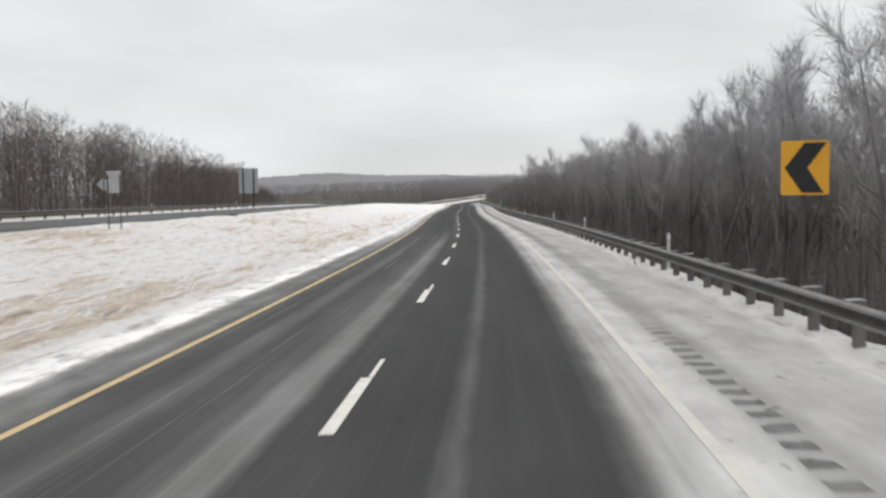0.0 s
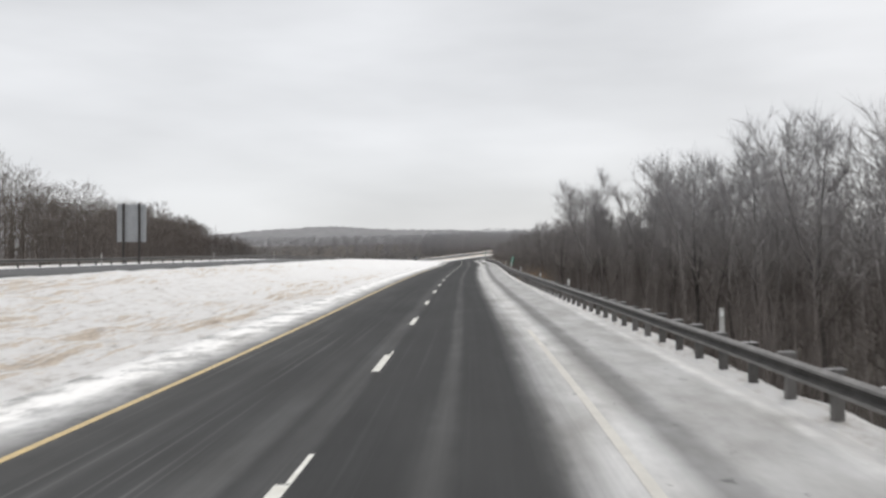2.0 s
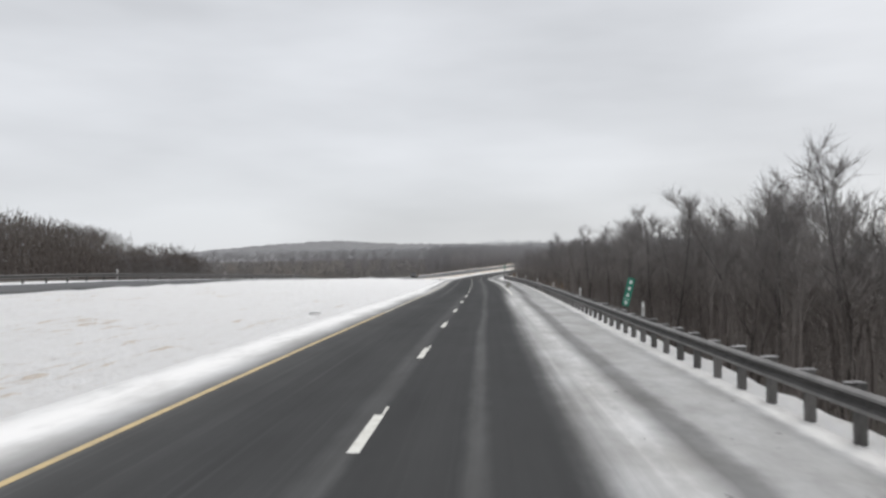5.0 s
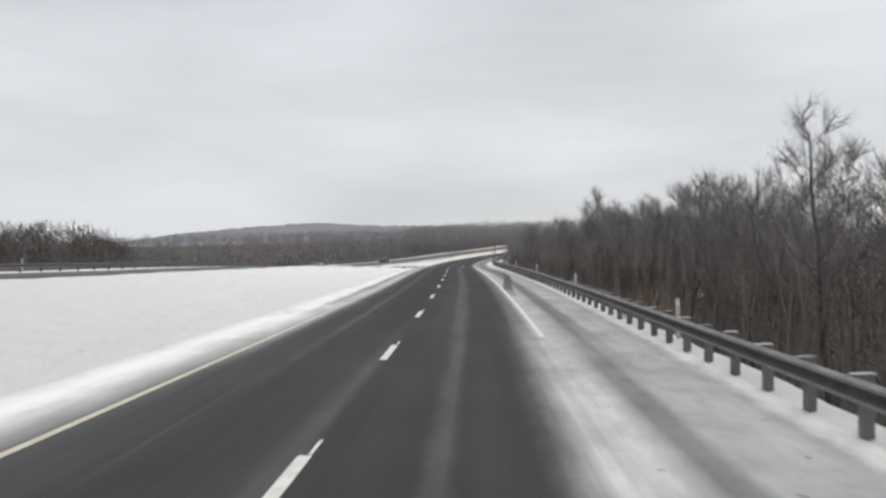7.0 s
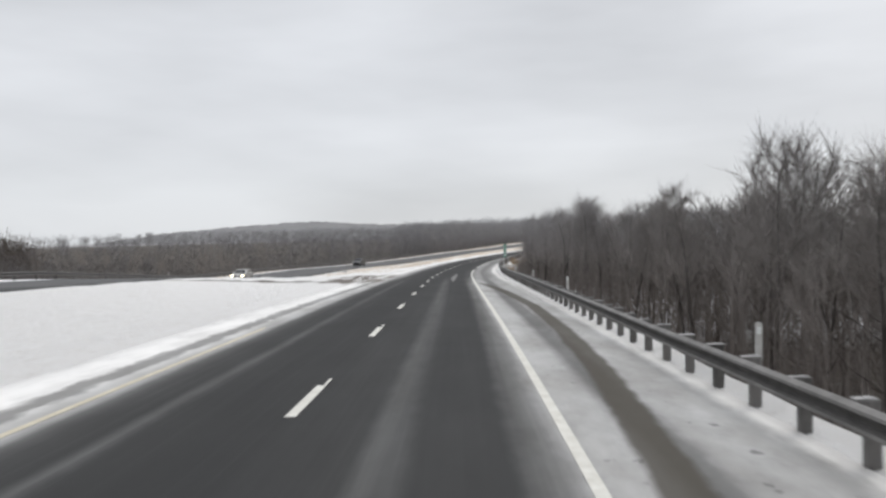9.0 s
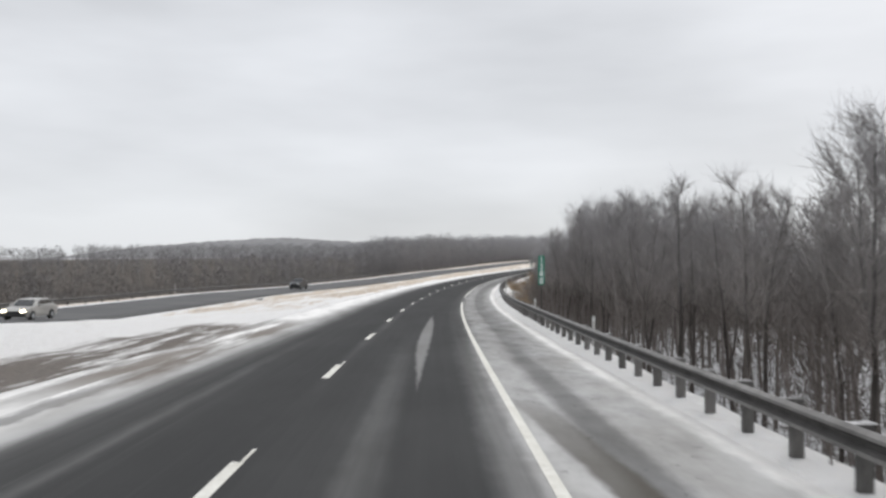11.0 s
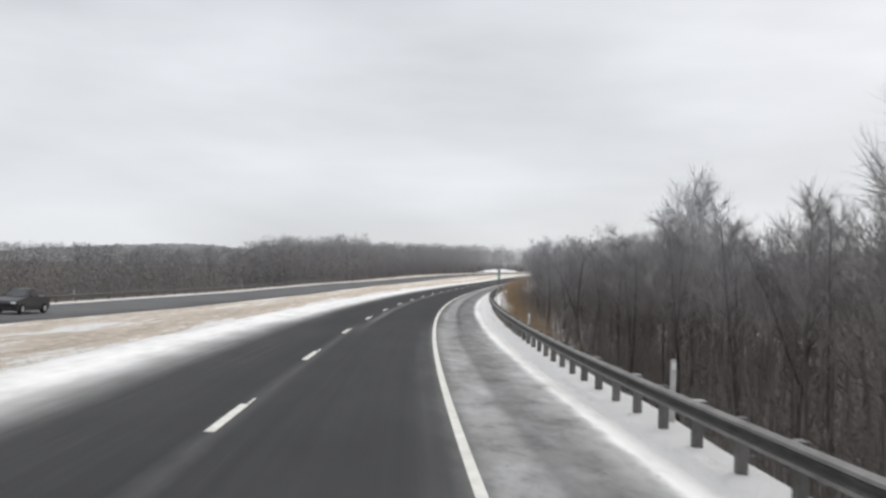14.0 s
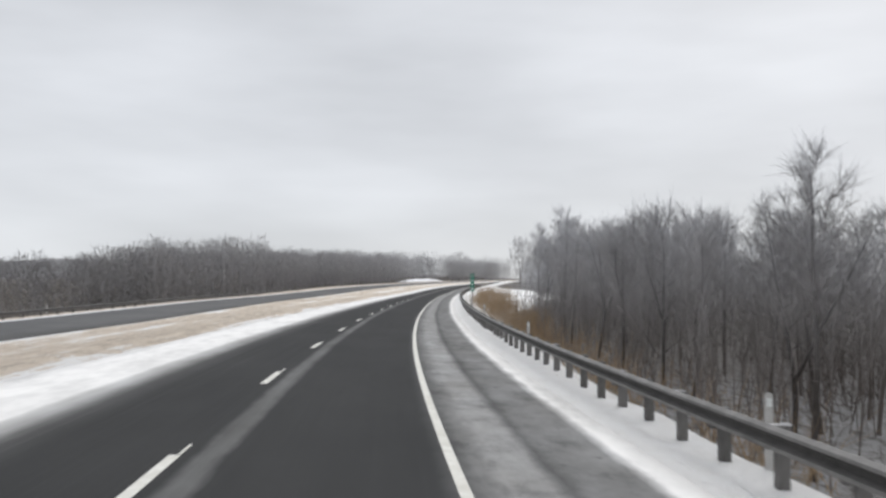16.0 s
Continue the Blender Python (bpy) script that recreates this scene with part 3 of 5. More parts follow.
# ---- building helpers ----
def mesh_from(name, verts, faces, mat, uv=None):
    me = bpy.data.meshes.new(name)
    me.from_pydata([tuple(v) for v in verts], [], [tuple(f) for f in faces])
    me.materials.append(mat)
    if uv is not None:
        lay = me.uv_layers.new(name="UVMap")
        idx = np.empty(len(me.loops), dtype=np.int32)
        me.loops.foreach_get("vertex_index", idx)
        lay.data.foreach_set("uv", np.asarray(uv, dtype=np.float32)[idx].ravel())
    me.update()
    return me


def raw_mesh(name, verts, tris, mat):
    """A mesh of triangles straight from arrays."""
    me = bpy.data.meshes.new(name)
    nf = len(tris)
    me.vertices.add(len(verts))
    me.vertices.foreach_set("co", np.asarray(verts, dtype=np.float32).ravel())
    me.loops.add(nf * 3)
    me.loops.foreach_set("vertex_index", np.asarray(tris, dtype=np.int32).ravel())
    me.polygons.add(nf)
    me.polygons.foreach_set("loop_start", np.arange(0, nf * 3, 3, dtype=np.int32))
    me.materials.append(mat)
    me.update()
    me.validate()
    return me


def part(name, bm, mat, parent=None, label=""):
    me = bpy.data.meshes.new(name)
    bm.to_mesh(me)
    bm.free()
    me.materials.append(mat)
    ob = new(name, me)
    if parent is not None:
        ob.parent = parent
    return tagged(ob, label) if label else ob


def thing(name, m, label, category, group="", kind=""):
    e = new(name)
    e.matrix_world = m
    return tagged(e, label, category, group, kind)


def box(sx, sy, sz, at=(0, 0, 0), bevel=0.0, turn=None):
    bm = bmesh.new()
    bmesh.ops.create_cube(bm, size=1)
    bmesh.ops.scale(bm, vec=(sx, sy, sz), verts=bm.verts)
    if bevel:
        bmesh.ops.bevel(bm, geom=bm.edges[:], offset=bevel, segments=1, affect="EDGES")
    if turn is not None:
        bmesh.ops.transform(bm, matrix=turn, verts=bm.verts)
    bmesh.ops.translate(bm, vec=at, verts=bm.verts)
    return bm


def join(*bms):
    me = bpy.data.meshes.new("tmp")
    out = bmesh.new()
    for b in bms:
        b.to_mesh(me)
        b.free()
        out.from_mesh(me)
    bpy.data.meshes.remove(me)
    return out


def plate(outline, y0, y1, bevel=0.0):
    """A flat plate in the xz plane, from y0 to y1."""
    bm = bmesh.new()
    f = bm.faces.new([bm.verts.new((x, y0, z)) for x, z in outline])
    ex = bmesh.ops.extrude_face_region(bm, geom=[f])
    bmesh.ops.translate(bm, vec=(0, y1 - y0, 0), verts=[v for v in ex["geom"] if isinstance(v, bmesh.types.BMVert)])
    bmesh.ops.recalc_face_normals(bm, faces=bm.faces)
    return bm


def tube(p0, p1, r0, r1, sides=8):
    bm = bmesh.new()
    axis = Vector(p1) - Vector(p0)
    bmesh.ops.create_cone(bm, cap_ends=True, segments=sides, radius1=r0, radius2=r1, depth=axis.length)
    q = axis.to_track_quat("Z", "Y").to_matrix().to_4x4()
    bmesh.ops.transform(bm, matrix=Matrix.Translation((Vector(p0) + Vector(p1)) / 2) @ q, verts=bm.verts)
    return bm


def stand(s, d, h=0.0, turn=0.0, lean=0.0):
    """A pose on the ground at s, d, its y axis along the road."""
    p = place(s, d, float(relief(s, d)) + h)
    return pose(*[float(v) for v in p], lean, 0, heading(s) + turn)


def strip(name, svals, dvals, height, mat, label, category, kind="structure", thick=0.0, parent=None):
    """A sheet along the road; height(s, d) over the road level. thick closes it below."""
    S, D = np.meshgrid(svals, dvals, indexing="ij")
    P = place(S, D, height(S, D)).reshape(-1, 3)
    uv = np.stack([D, S], -1).reshape(-1, 2)
    ns, nd = len(svals), len(dvals)
    i = np.arange(ns * nd).reshape(ns, nd)
    faces = np.stack([i[:-1, :-1], i[:-1, 1:], i[1:, 1:], i[1:, :-1]], -1).reshape(-1, 4).tolist()
    if thick:
        low = P.copy()
        low[:, 2] -= thick
        off = len(P)
        P, uv = np.vstack([P, low]), np.vstack([uv, uv])
        for col in (0, nd - 1):
            a = i[:, col]
            for k in range(ns - 1):
                q = [a[k], a[k + 1], a[k + 1] + off, a[k] + off]
                faces.append(q if col == 0 else q[::-1])
    ob = new(name, mesh_from(name, P, faces, mat, uv))
    for p in ob.data.polygons:
        p.use_smooth = True
    if parent is not None:
        ob.parent = parent
        return ob
    return tagged(ob, label, category, kind=kind)


def lumps(s, d, scale, seed):
    out = np.empty(s.shape)
    fs, fd, fo = s.ravel(), d.ravel(), out.ravel()
    for k in range(len(fs)):
        fo[k] = noise.noise((fs[k] * scale, fd[k] * scale, seed))
    return fo.reshape(s.shape)


# ---- ground, roads ----
def ground_height(S, D):
    z = relief(S, D)
    near = smooth(-D, 5.8, 7.0) * (1 - smooth(-D, 20.5, 21.5)) + smooth(D, 7.0, 8.2)
    near = near * (1 - smooth(np.abs(D), 60, 90))
    return z + near * (0.12 * lumps(S * 0.6, D, 0.55, 1.0) + (0.06 + 0.08 * (1 - smooth(S, 110, 170))) * lumps(S, D, 1.5, 3.0) + 0.05 * lumps(S, D, 0.9, 8.0)) + 0.6 * smooth(np.abs(D), 40, 90) * lumps(S, D, 0.03, 5.0)


s_near = np.concatenate([np.arange(-110, -14, 6.0), np.arange(-14, 60, 0.5), np.arange(60, 180, 1.0), np.arange(180, 560, 2.0), np.arange(560, 990, 10.0)])
d_near = np.concatenate([[-2600, -1800, -1200, -800, -560, -400, -300, -220, -160, -120, -95, -80, -68, -58, -50, -44, -40, -37],
                         np.arange(-35, -21, 1.0), np.arange(-21, -8, 0.5), np.arange(-8, -5, 0.35), [-4.6, -3, 0, 3, 6.2],
                         np.arange(6.5, 9.6, 0.3), np.arange(10, 24, 1.2), [26, 29, 33, 38, 45, 55, 70, 95, 130, 190, 280, 400, 560]])
ground = strip("ground", s_near, d_near, ground_height, GROUND, "wind-blown snow over dead grass beside the highway", "ground")

s_road = np.concatenate([np.arange(-110, 0, 5.0), np.arange(0, 985, 2.5)])
road = strip("road", s_road, np.array([-5.9, -5.2, -3.6, 0, 3.6, 5.2, 6.4, 6.9]), lambda S, D: 0 * S, ROAD,
             "dark asphalt carriageway with streaks of blown snow", "road", thick=0.3)
opp = strip("road", s_road, np.array([-33.8, -31, -28, -25, -22.0]), lambda S, D: opp_z(S), worn("damp_asphalt", (0.040, 0.040, 0.041), (0.095, 0.094, 0.093), 0.12, 0.75),
            "damp grey asphalt of the opposite carriageway", "road", thick=0.4)


# painted lines of this carriageway
def wavy(s, d):
    return 0.006 + 0 * s


strip("yellow_edge_line", np.arange(-100, 172, 3.0), np.array([-3.71, -3.57]), wavy, YELLOW_PAINT, "", "", parent=road)
strip("yellow_edge_line", np.arange(169, 262, 3.0), np.array([-3.71, -3.57]), wavy, SNOWY_YELLOW, "", "", parent=road)
strip("white_edge_line", np.arange(-40, 72, 3.0), np.array([3.80, 3.95]), wavy, SNOWY_WHITE, "", "", parent=road)
for a, b in ((200, 362.0), (374.0, 900)):
    strip("white_edge_line", np.arange(a, b, 2.0), np.array([3.80, 3.96]), wavy, WHITE_PAINT, "", "", parent=road)
for k in range(-4, 60):
    s0 = 12.19 * k
    for a, b, wid in ((s0, s0 + 3.05, 0.085), (s0 + 3.10, s0 + (4.5 if s0 < 60 else 3.9), 0.035 if s0 < 60 else 0.025)):
        sv = np.linspace(a, b, 5)
        strip("lane_dash", sv, np.array([-wid, wid]) + (0.05 if wid < 0.05 else 0), wavy, WHITE_PAINT, "", "", parent=road)
# lines and shoulder snow of the other carriageway
strip("edge_snow", np.arange(-100, 960, 4.0), np.array([-33.7, -33.3, -32.95]), lambda S, D: opp_z(S) + 0.03 - 0.025 * smooth(D, -33.4, -32.95), SNOW, "", "", parent=opp)


# ---- guardrails ----
OLD_SNOW = worn("grey_crusted_snow", (0.26, 0.255, 0.25), (0.48, 0.475, 0.47), 4.0, 0.9, 0.0, 0.5, 0.01, None, 0.5)


def rail_d(s):
    return float(np.interp(s, [0, 57, 137, 229, 250, 335, 387, 427], [7.02, 6.98, 6.72, 6.78, 6.72, 7.36, 7.46, 7.68]))


def rail_z(s):
    """How far the rail stands above or below its usual height."""
    return float(np.interp(s, [0, 55, 100, 150, 200, 228, 252, 290, 325], [-0.02, 0.0, 0.07, 0.07, 0.02, -0.05, -0.02, 0.05, 0.09]))


W_BEAM = [(0.0, 0.158), (0.016, 0.156), (0.088, 0.122), (0.092, 0.082), (0.016, 0.030), (0.012, -0.022), (0.088, -0.072), (0.092, -0.116), (0.018, -0.152), (0.0, -0.158)]


def rail_panel(s0, s1, dd, z0, facing, parent):
    """One length of W-beam with its folded edges, lapped over the next one."""
    bm = bmesh.new()
    rings = []
    for s in np.linspace(s0 - 0.04, s1 + 0.04, 4):
        ring = []
        for inner in (0.0, -0.006):
            for y, z in W_BEAM:
                p = place(s, dd(s) - facing * (y + inner), 0)
                ring.append(bm.verts.new((p[0], p[1], p[2] + z0(s) + z)))
        rings.append(ring)
    n = len(W_BEAM)
    for a, b in zip(rings[:-1], rings[1:]):
        for k in range(n - 1):
            # the three valley faces get the steel with shade in its colour
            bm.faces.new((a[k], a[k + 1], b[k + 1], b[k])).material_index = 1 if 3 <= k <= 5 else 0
            bm.faces.new((a[n + k + 1], a[n + k], b[n + k], b[n + k + 1]))
        bm.faces.new((a[0], b[0], b[n], a[n]))
        bm.faces.new((a[n - 1], a[2 * n - 1], b[2 * n - 1], b[n - 1]))
    bmesh.ops.recalc_face_normals(bm, faces=bm.faces)
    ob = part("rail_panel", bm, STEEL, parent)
    ob.data.materials.append(SHADED_STEEL)
    return ob


rail = thing("guardrail", pose(0, 0, 0), "weathered steel beam guardrail on snow-capped posts along the shoulder", "guardrail")


def post_s(k):
    return float(np.interp(k, [-100, 0, 27, 69, 124, 173, 222, 400], [-186.1, 4.4, 55.3, 135.2, 240.6, 334.4, 427.8, 766.0]))


post_bm = join(box(0.16, 0.15, 1.62, (0.22, 0, -0.05), 0.012), box(0.14, 0.15, 0.29, (0.07, 0, 0.61), 0.01))
cap_bm = join(box(0.29, 0.155, 0.014, (0.155, 0, 0.768), 0.006), box(0.14, 0.11, 0.012, (0.20, 0.0, 0.780), 0.005))
post0, cap0 = None, None
for k in range(-8, 292):
    s = post_s(k)
    m = Matrix.Translation([float(v) for v in place(s, rail_d(s), rail_z(s))]) @ pose(0, 0, 0, 0, 0, heading(s))
    if post0 is None:
        post0 = part("post", post_bm, POST_WOOD, rail)
        cap0 = part("snow_cap", cap_bm, OLD_SNOW, post0)
        po = post0
    else:
        po = new("post", post0.data)
        po.parent = rail
        if s > 300 and k % 2:      # the caps have thawed off most posts past the crossing
            po.matrix_basis = m @ pose(0, 0, 0.02 * math.sin(k * 2.3) - 0.06 * float(smooth(s, 285, 315)), 0, 0, 3 * math.sin(k * 1.7))
            continue
        c = new("snow_cap", cap0.data)
        c.parent = po
        c.matrix_basis = pose(0.01 * math.sin(k * 7), 0.02 * math.sin(k * 3), 0) @ Matrix.Diagonal((1 + 0.12 * math.sin(k), 1 + 0.15 * math.cos(k * 5), 1, 1))
    po.matrix_basis = m @ pose(0, 0, 0.02 * math.sin(k * 2.3) - 0.06 * float(smooth(s, 285, 315)), 0, 0, 3 * math.sin(k * 1.7))
far_posts = []
for k in range(292, 360):
    s = post_s(k)
    b = box(0.15, 0.15, 1.5, (0.17, 0, -0.02))
    bmesh.ops.transform(b, matrix=Matrix.Translation([float(v) for v in place(s, rail_d(s), 0)]) @ pose(0, 0, 0, 0, 0, heading(s)), verts=b.verts)
    far_posts.append(b)
tagged(part("far_posts", join(*far_posts), POST_WOOD, rail), kind="stuff")
for k in range(-8, 360, 2):
    rail_panel(post_s(k), post_s(k + 2), rail_d, lambda q: 0.60 + rail_z(q), 1, rail)

# the rail beyond the opposite carriageway
rail2 = thing("guardrail", pose(0, 0, 0), "grey steel beam guardrail beyond the opposite carriageway", "guardrail")
s = -20.0
while s < 640:
    rail_panel(s, s + 7.62, lambda q: -34.6, lambda q: float(opp_z(q)) + 0.55, -1, rail2)
    s += 7.62
post_far = None
s = -18.0
while s < 540:
    m = Matrix.Translation([float(v) for v in place(s, -34.75, float(opp_z(s)))]) @ pose(0, 0, 0, 0, 0, heading(s))
    if post_far is None:
        post_far = part("post", box(0.15, 0.15, 1.4, (-0.1, 0, 0.0), 0.01), POST_WOOD, rail2)
        post_far.matrix_basis = m
    else:
        po = new("post", post_far.data)
        po.parent, po.matrix_basis = rail2, m
    s += 3.81


# ---- markers and signs ----
def delineator(s, d, group, lean=0.0, h=1.15):
    e = thing("delineator_post", stand(s, d, 0, 0, lean), "pale flexible marker post standing behind the guardrail", "marker post", group)
    z = -float(relief(s, d))
    part("post", plate([(-0.055, -0.3), (0.055, -0.3), (0.055, z + h), (0.03, z + h + 0.03), (-0.03, z + h + 0.03), (-0.055, z + h)], -0.015, 0.015), DELINEATOR, e)
    part("reflector", box(0.075, 0.012, 0.12, (0, -0.023, z + h - 0.1), 0.004), WHITE_SHEET, e, "small white reflector")
    return e


for i, s in enumerate((20.7, 44.0, 62.5, 91.0, 108.0, 131.0, 154.8, 177.0, 199.2, 222.0, 245.5, 272.0, 292.0, 314.5, 335.5, 358.0, 381.0, 405.0, 429.1, 452.0, 476.0, 500.0)):
    delineator(s, rail_d(s) + 0.62, "markers along the guardrail", 3 * math.sin(i * 2.1), 1.12 + 0.08 * math.sin(i * 1.3))
for i, s in enumerate((55.0, 94.0, 133.0, 172.0, 211.0, 250.0, 300.0, 345.0, 400.0, 455.0, 510.0)):
    e = thing("delineator_post", pose(*[float(v) for v in place(s, -35.3, float(opp_z(s)))], 0, 0, heading(s)), "pale marker post beyond the far guardrail", "marker post", "markers along the far guardrail")
    part("post", plate([(-0.07, -0.5), (0.07, -0.5), (0.07, 1.15), (-0.07, 1.15)], -0.02, 0.02), DELINEATOR, e)


def rect(w, z0, z1, x=0.0, r=0.0):
    if not r:
        return [(x - w / 2, z0), (x + w / 2, z0), (x + w / 2, z1), (x - w / 2, z1)]
    pts = []
    for cx, cz, a0 in ((x + w / 2 - r, z0 + r, -90), (x + w / 2 - r, z1 - r, 0), (x - w / 2 + r, z1 - r, 90), (x - w / 2 + r, z0 + r, 180)):
        pts += [(cx + r * math.cos(radians(a0 + t)), cz + r * math.sin(radians(a0 + t))) for t in (0, 30, 60, 90)]
    return pts


def lettering(text, size, x, z, y, mat, parent, name):
    cu = bpy.data.curves.new(name, "FONT")
    cu.body, cu.size, cu.align_x, cu.align_y, cu.extrude, cu.offset = text, size, "CENTER", "CENTER", 0.002, size * 0.018
    tmp = bpy.data.objects.new("tmp", cu)
    scene.collection.objects.link(tmp)
    me = bpy.data.meshes.new_from_object(tmp.evaluated_get(bpy.context.evaluated_depsgraph_get()))
    bpy.data.objects.remove(tmp)
    me.materials.clear()
    me.materials.append(mat)
    ob = new(name, me)
    ob.parent = parent
    ob.matrix_basis = pose(x, y, z, 90, 0, 0)
    return ob


# yellow chevron, pointing left, on a steel post behind the rail
def chevron_sign(s, d):
    e = thing("chevron_sign", stand(s, d, 0, -3), "yellow curve sign with a bold black chevron on a steel post", "road sign")
    z = -float(relief(s, d))
    part("post", join(box(0.06, 0.05, z + 3.3, (0, 0.06, (z + 3.3) / 2 - 0.2), 0.006)), SIGN_POST, e)
    part("panel", plate(rect(0.93, z + 2.32, z + 3.40, 0, 0.05), -0.012, 0.012), YELLOW_SHEET, e)
    c = z + 2.86
    part("chevron", plate([(-0.40, c), (-0.02, c + 0.50), (0.41, c + 0.50), (0.04, c), (0.36, c - 0.50), (-0.06, c - 0.50)], -0.017, -0.013), BLACK_SHEET, e, "black chevron")
    return e


chevron_sign(9.1, 8.02)


def mile_sign(s, d, digits, lean, low, group, tall=1.55):
    """A narrow green reference marker, white figures one above the other."""
    e = thing("mile_marker_sign", stand(s, d, 0, 0) @ pose(0, 0, 0, 0, lean, 0), "narrow green mile marker with white figures" if digits else "leaning green mile marker beside the guardrail" if lean else "narrow green mile marker on the inside of the bend", "road sign", group)
    z = -float(relief(s, d))
    part("post", box(0.05, 0.04, z + low + tall, (0, 0.04, (z + low + tall) / 2 - 0.25), 0.005), SIGN_POST, e)
    p = part("panel", plate(rect(0.30, z + low, z + low + tall, 0, 0.03), -0.008, 0.008), GREEN_SHEET, e)
    part("rule", box(0.28, 0.004, 0.02, (0, -0.011, z + low + tall * 0.24)), WHITE_SHEET, p)
    for i in range(4):
        zz = z + low + tall * (0.12 if i == 3 else 0.85 - 0.232 * i)
        if digits:
            lettering(digits[i], 0.38, 0, zz, -0.011, WHITE_SHEET, p, "figure")
        else:
            part("figure", box(0.11, 0.004, 0.15, (0, -0.011, zz), 0.001), WHITE_SHEET, p, "pale bar")
    return e


mile_sign(327.0, 7.45, "1388", 0, 1.95, "mile markers", 1.40)
mile_sign(488.0, 8.0, "", 0, 1.95, "mile markers", 1.40)
mile_sign(160.3, 7.35, "", 14, 0.85, "mile markers", 1.2)


# big sign on the other carriageway, seen from behind: bare metal on two posts
def back_sign(s, d, w, z0, z1):
    e = thing("guide_sign", pose(*[float(v) for v in place(s, d, float(opp_z(s)) - 0.2)], 0, 0, heading(s) + 4), "bare grey back of a large road sign on two posts", "road sign")
    for x in (-0.27 * w, 0.27 * w):
        part("post", join(box(0.20, 0.02, z1 + 0.5, (x, -0.25, z1 / 2 - 0.2)), box(0.20, 0.02, z1 + 0.5, (x, -0.05, z1 / 2 - 0.2)), box(0.02, 0.2, z1 + 0.5, (x, -0.15, z1 / 2 - 0.2))), SIGN_POST, e)
    nb = 6
    for k in range(nb):
        ww = w / nb
        part("panel", box(ww - 0.012, 0.03, z1 - z0, (-w / 2 + ww * (k + 0.5), 0.02, (z0 + z1) / 2), 0.004), ALUMINIUM, e)
    for zz in (z0 + 0.5, (z0 + z1) / 2, z1 - 0.5):
        part("stiffener", box(w - 0.1, 0.03, 0.06, (0, -0.015, zz), 0.005), ALUMINIUM, e)
    return e


back_sign(140.5, -35.1, 3.2, 2.6, 6.8)


def diamond_sign(s, d):
    e = thing("warning_sign", pose(*[float(v) for v in place(s, d, float(opp_z(s)) - 0.2)], 0, 0, heading(s) + 8), "grey metal back of a diamond warning sign on a post", "road sign")
    part("post", join(box(0.08, 0.06, 4.3, (0, -0.05, 1.85), 0.006)), SIGN_POST, e)
    part("panel", plate([(0, 2.57), (0.73, 3.30), (0, 4.03), (-0.73, 3.30)], -0.01, 0.01), ALUMINIUM, e)
    return e


def median_sign(s, d):
    """A small sign on two thin legs, seen from behind."""
    e = thing("road_sign", stand(s, d, 0, 3), "small grey sign on two thin legs in the median", "road sign")
    low = 3.02 - float(relief(s, d))
    for x in (-0.33, 0.33):
        part("leg", join(tube((x, -0.04, -0.3), (x, -0.04, low + 1.0), 0.035, 0.032, 8), box(0.09, 0.03, 0.10, (x, -0.03, low + 0.2), 0.006)), SIGN_POST, e)
    part("panel", plate(rect(0.76, low, low + 1.2, 0, 0.04), -0.008, 0.008), ALUMINIUM, e)
    part("brace", box(0.70, 0.03, 0.05, (0, -0.025, low + 0.95), 0.006), ALUMINIUM, e)
    return e


diamond_sign(80.5, -35.5)
median_sign(38.8, -18.4)


def tyre_scrap(s, d, size, turn):
    bm = bmesh.new()
    n, rows_ = 14, 4
    grid = []
    for i in range(n):
        a = -0.9 + 1.8 * i / (n - 1)
        ring = []
        for j in range(rows_):
            w = (j / (rows_ - 1) - 0.5)
            r = 0.5 - 0.12 * abs(w) * 2
            ring.append(bm.verts.new((size * math.sin(a) * 0.55, size * (w * 0.5 + 0.05 * math.sin(i * 2.2 + j)), size * (r * math.cos(a) * 0.5 - 0.12))))
        grid.append(ring)
    for i in range(n - 1):
        for j in range(rows_ - 1):
            bm.faces.new((grid[i][j], grid[i + 1][j], grid[i + 1][j + 1], grid[i][j + 1]))
    ex = bmesh.ops.solidify(bm, geom=bm.faces[:], thickness=0.04 * size)
    ob = part("tyre_scrap", bm, RUBBER)
    ob.matrix_world = stand(s, d, 0.03, turn)
    return tagged(ob, "curled black scrap of truck tyre lying in the median", "tyre scrap", "tyre scraps")


tyre_scrap(68.9, -19.7, 1.3, 70)
tyre_scrap(143.0, -20.0, 1.0, 40)
tyre_scrap(383.5, -19.2, 1.5, 80)
tyre_scrap(166.0, -6.6, 0.7, 20)


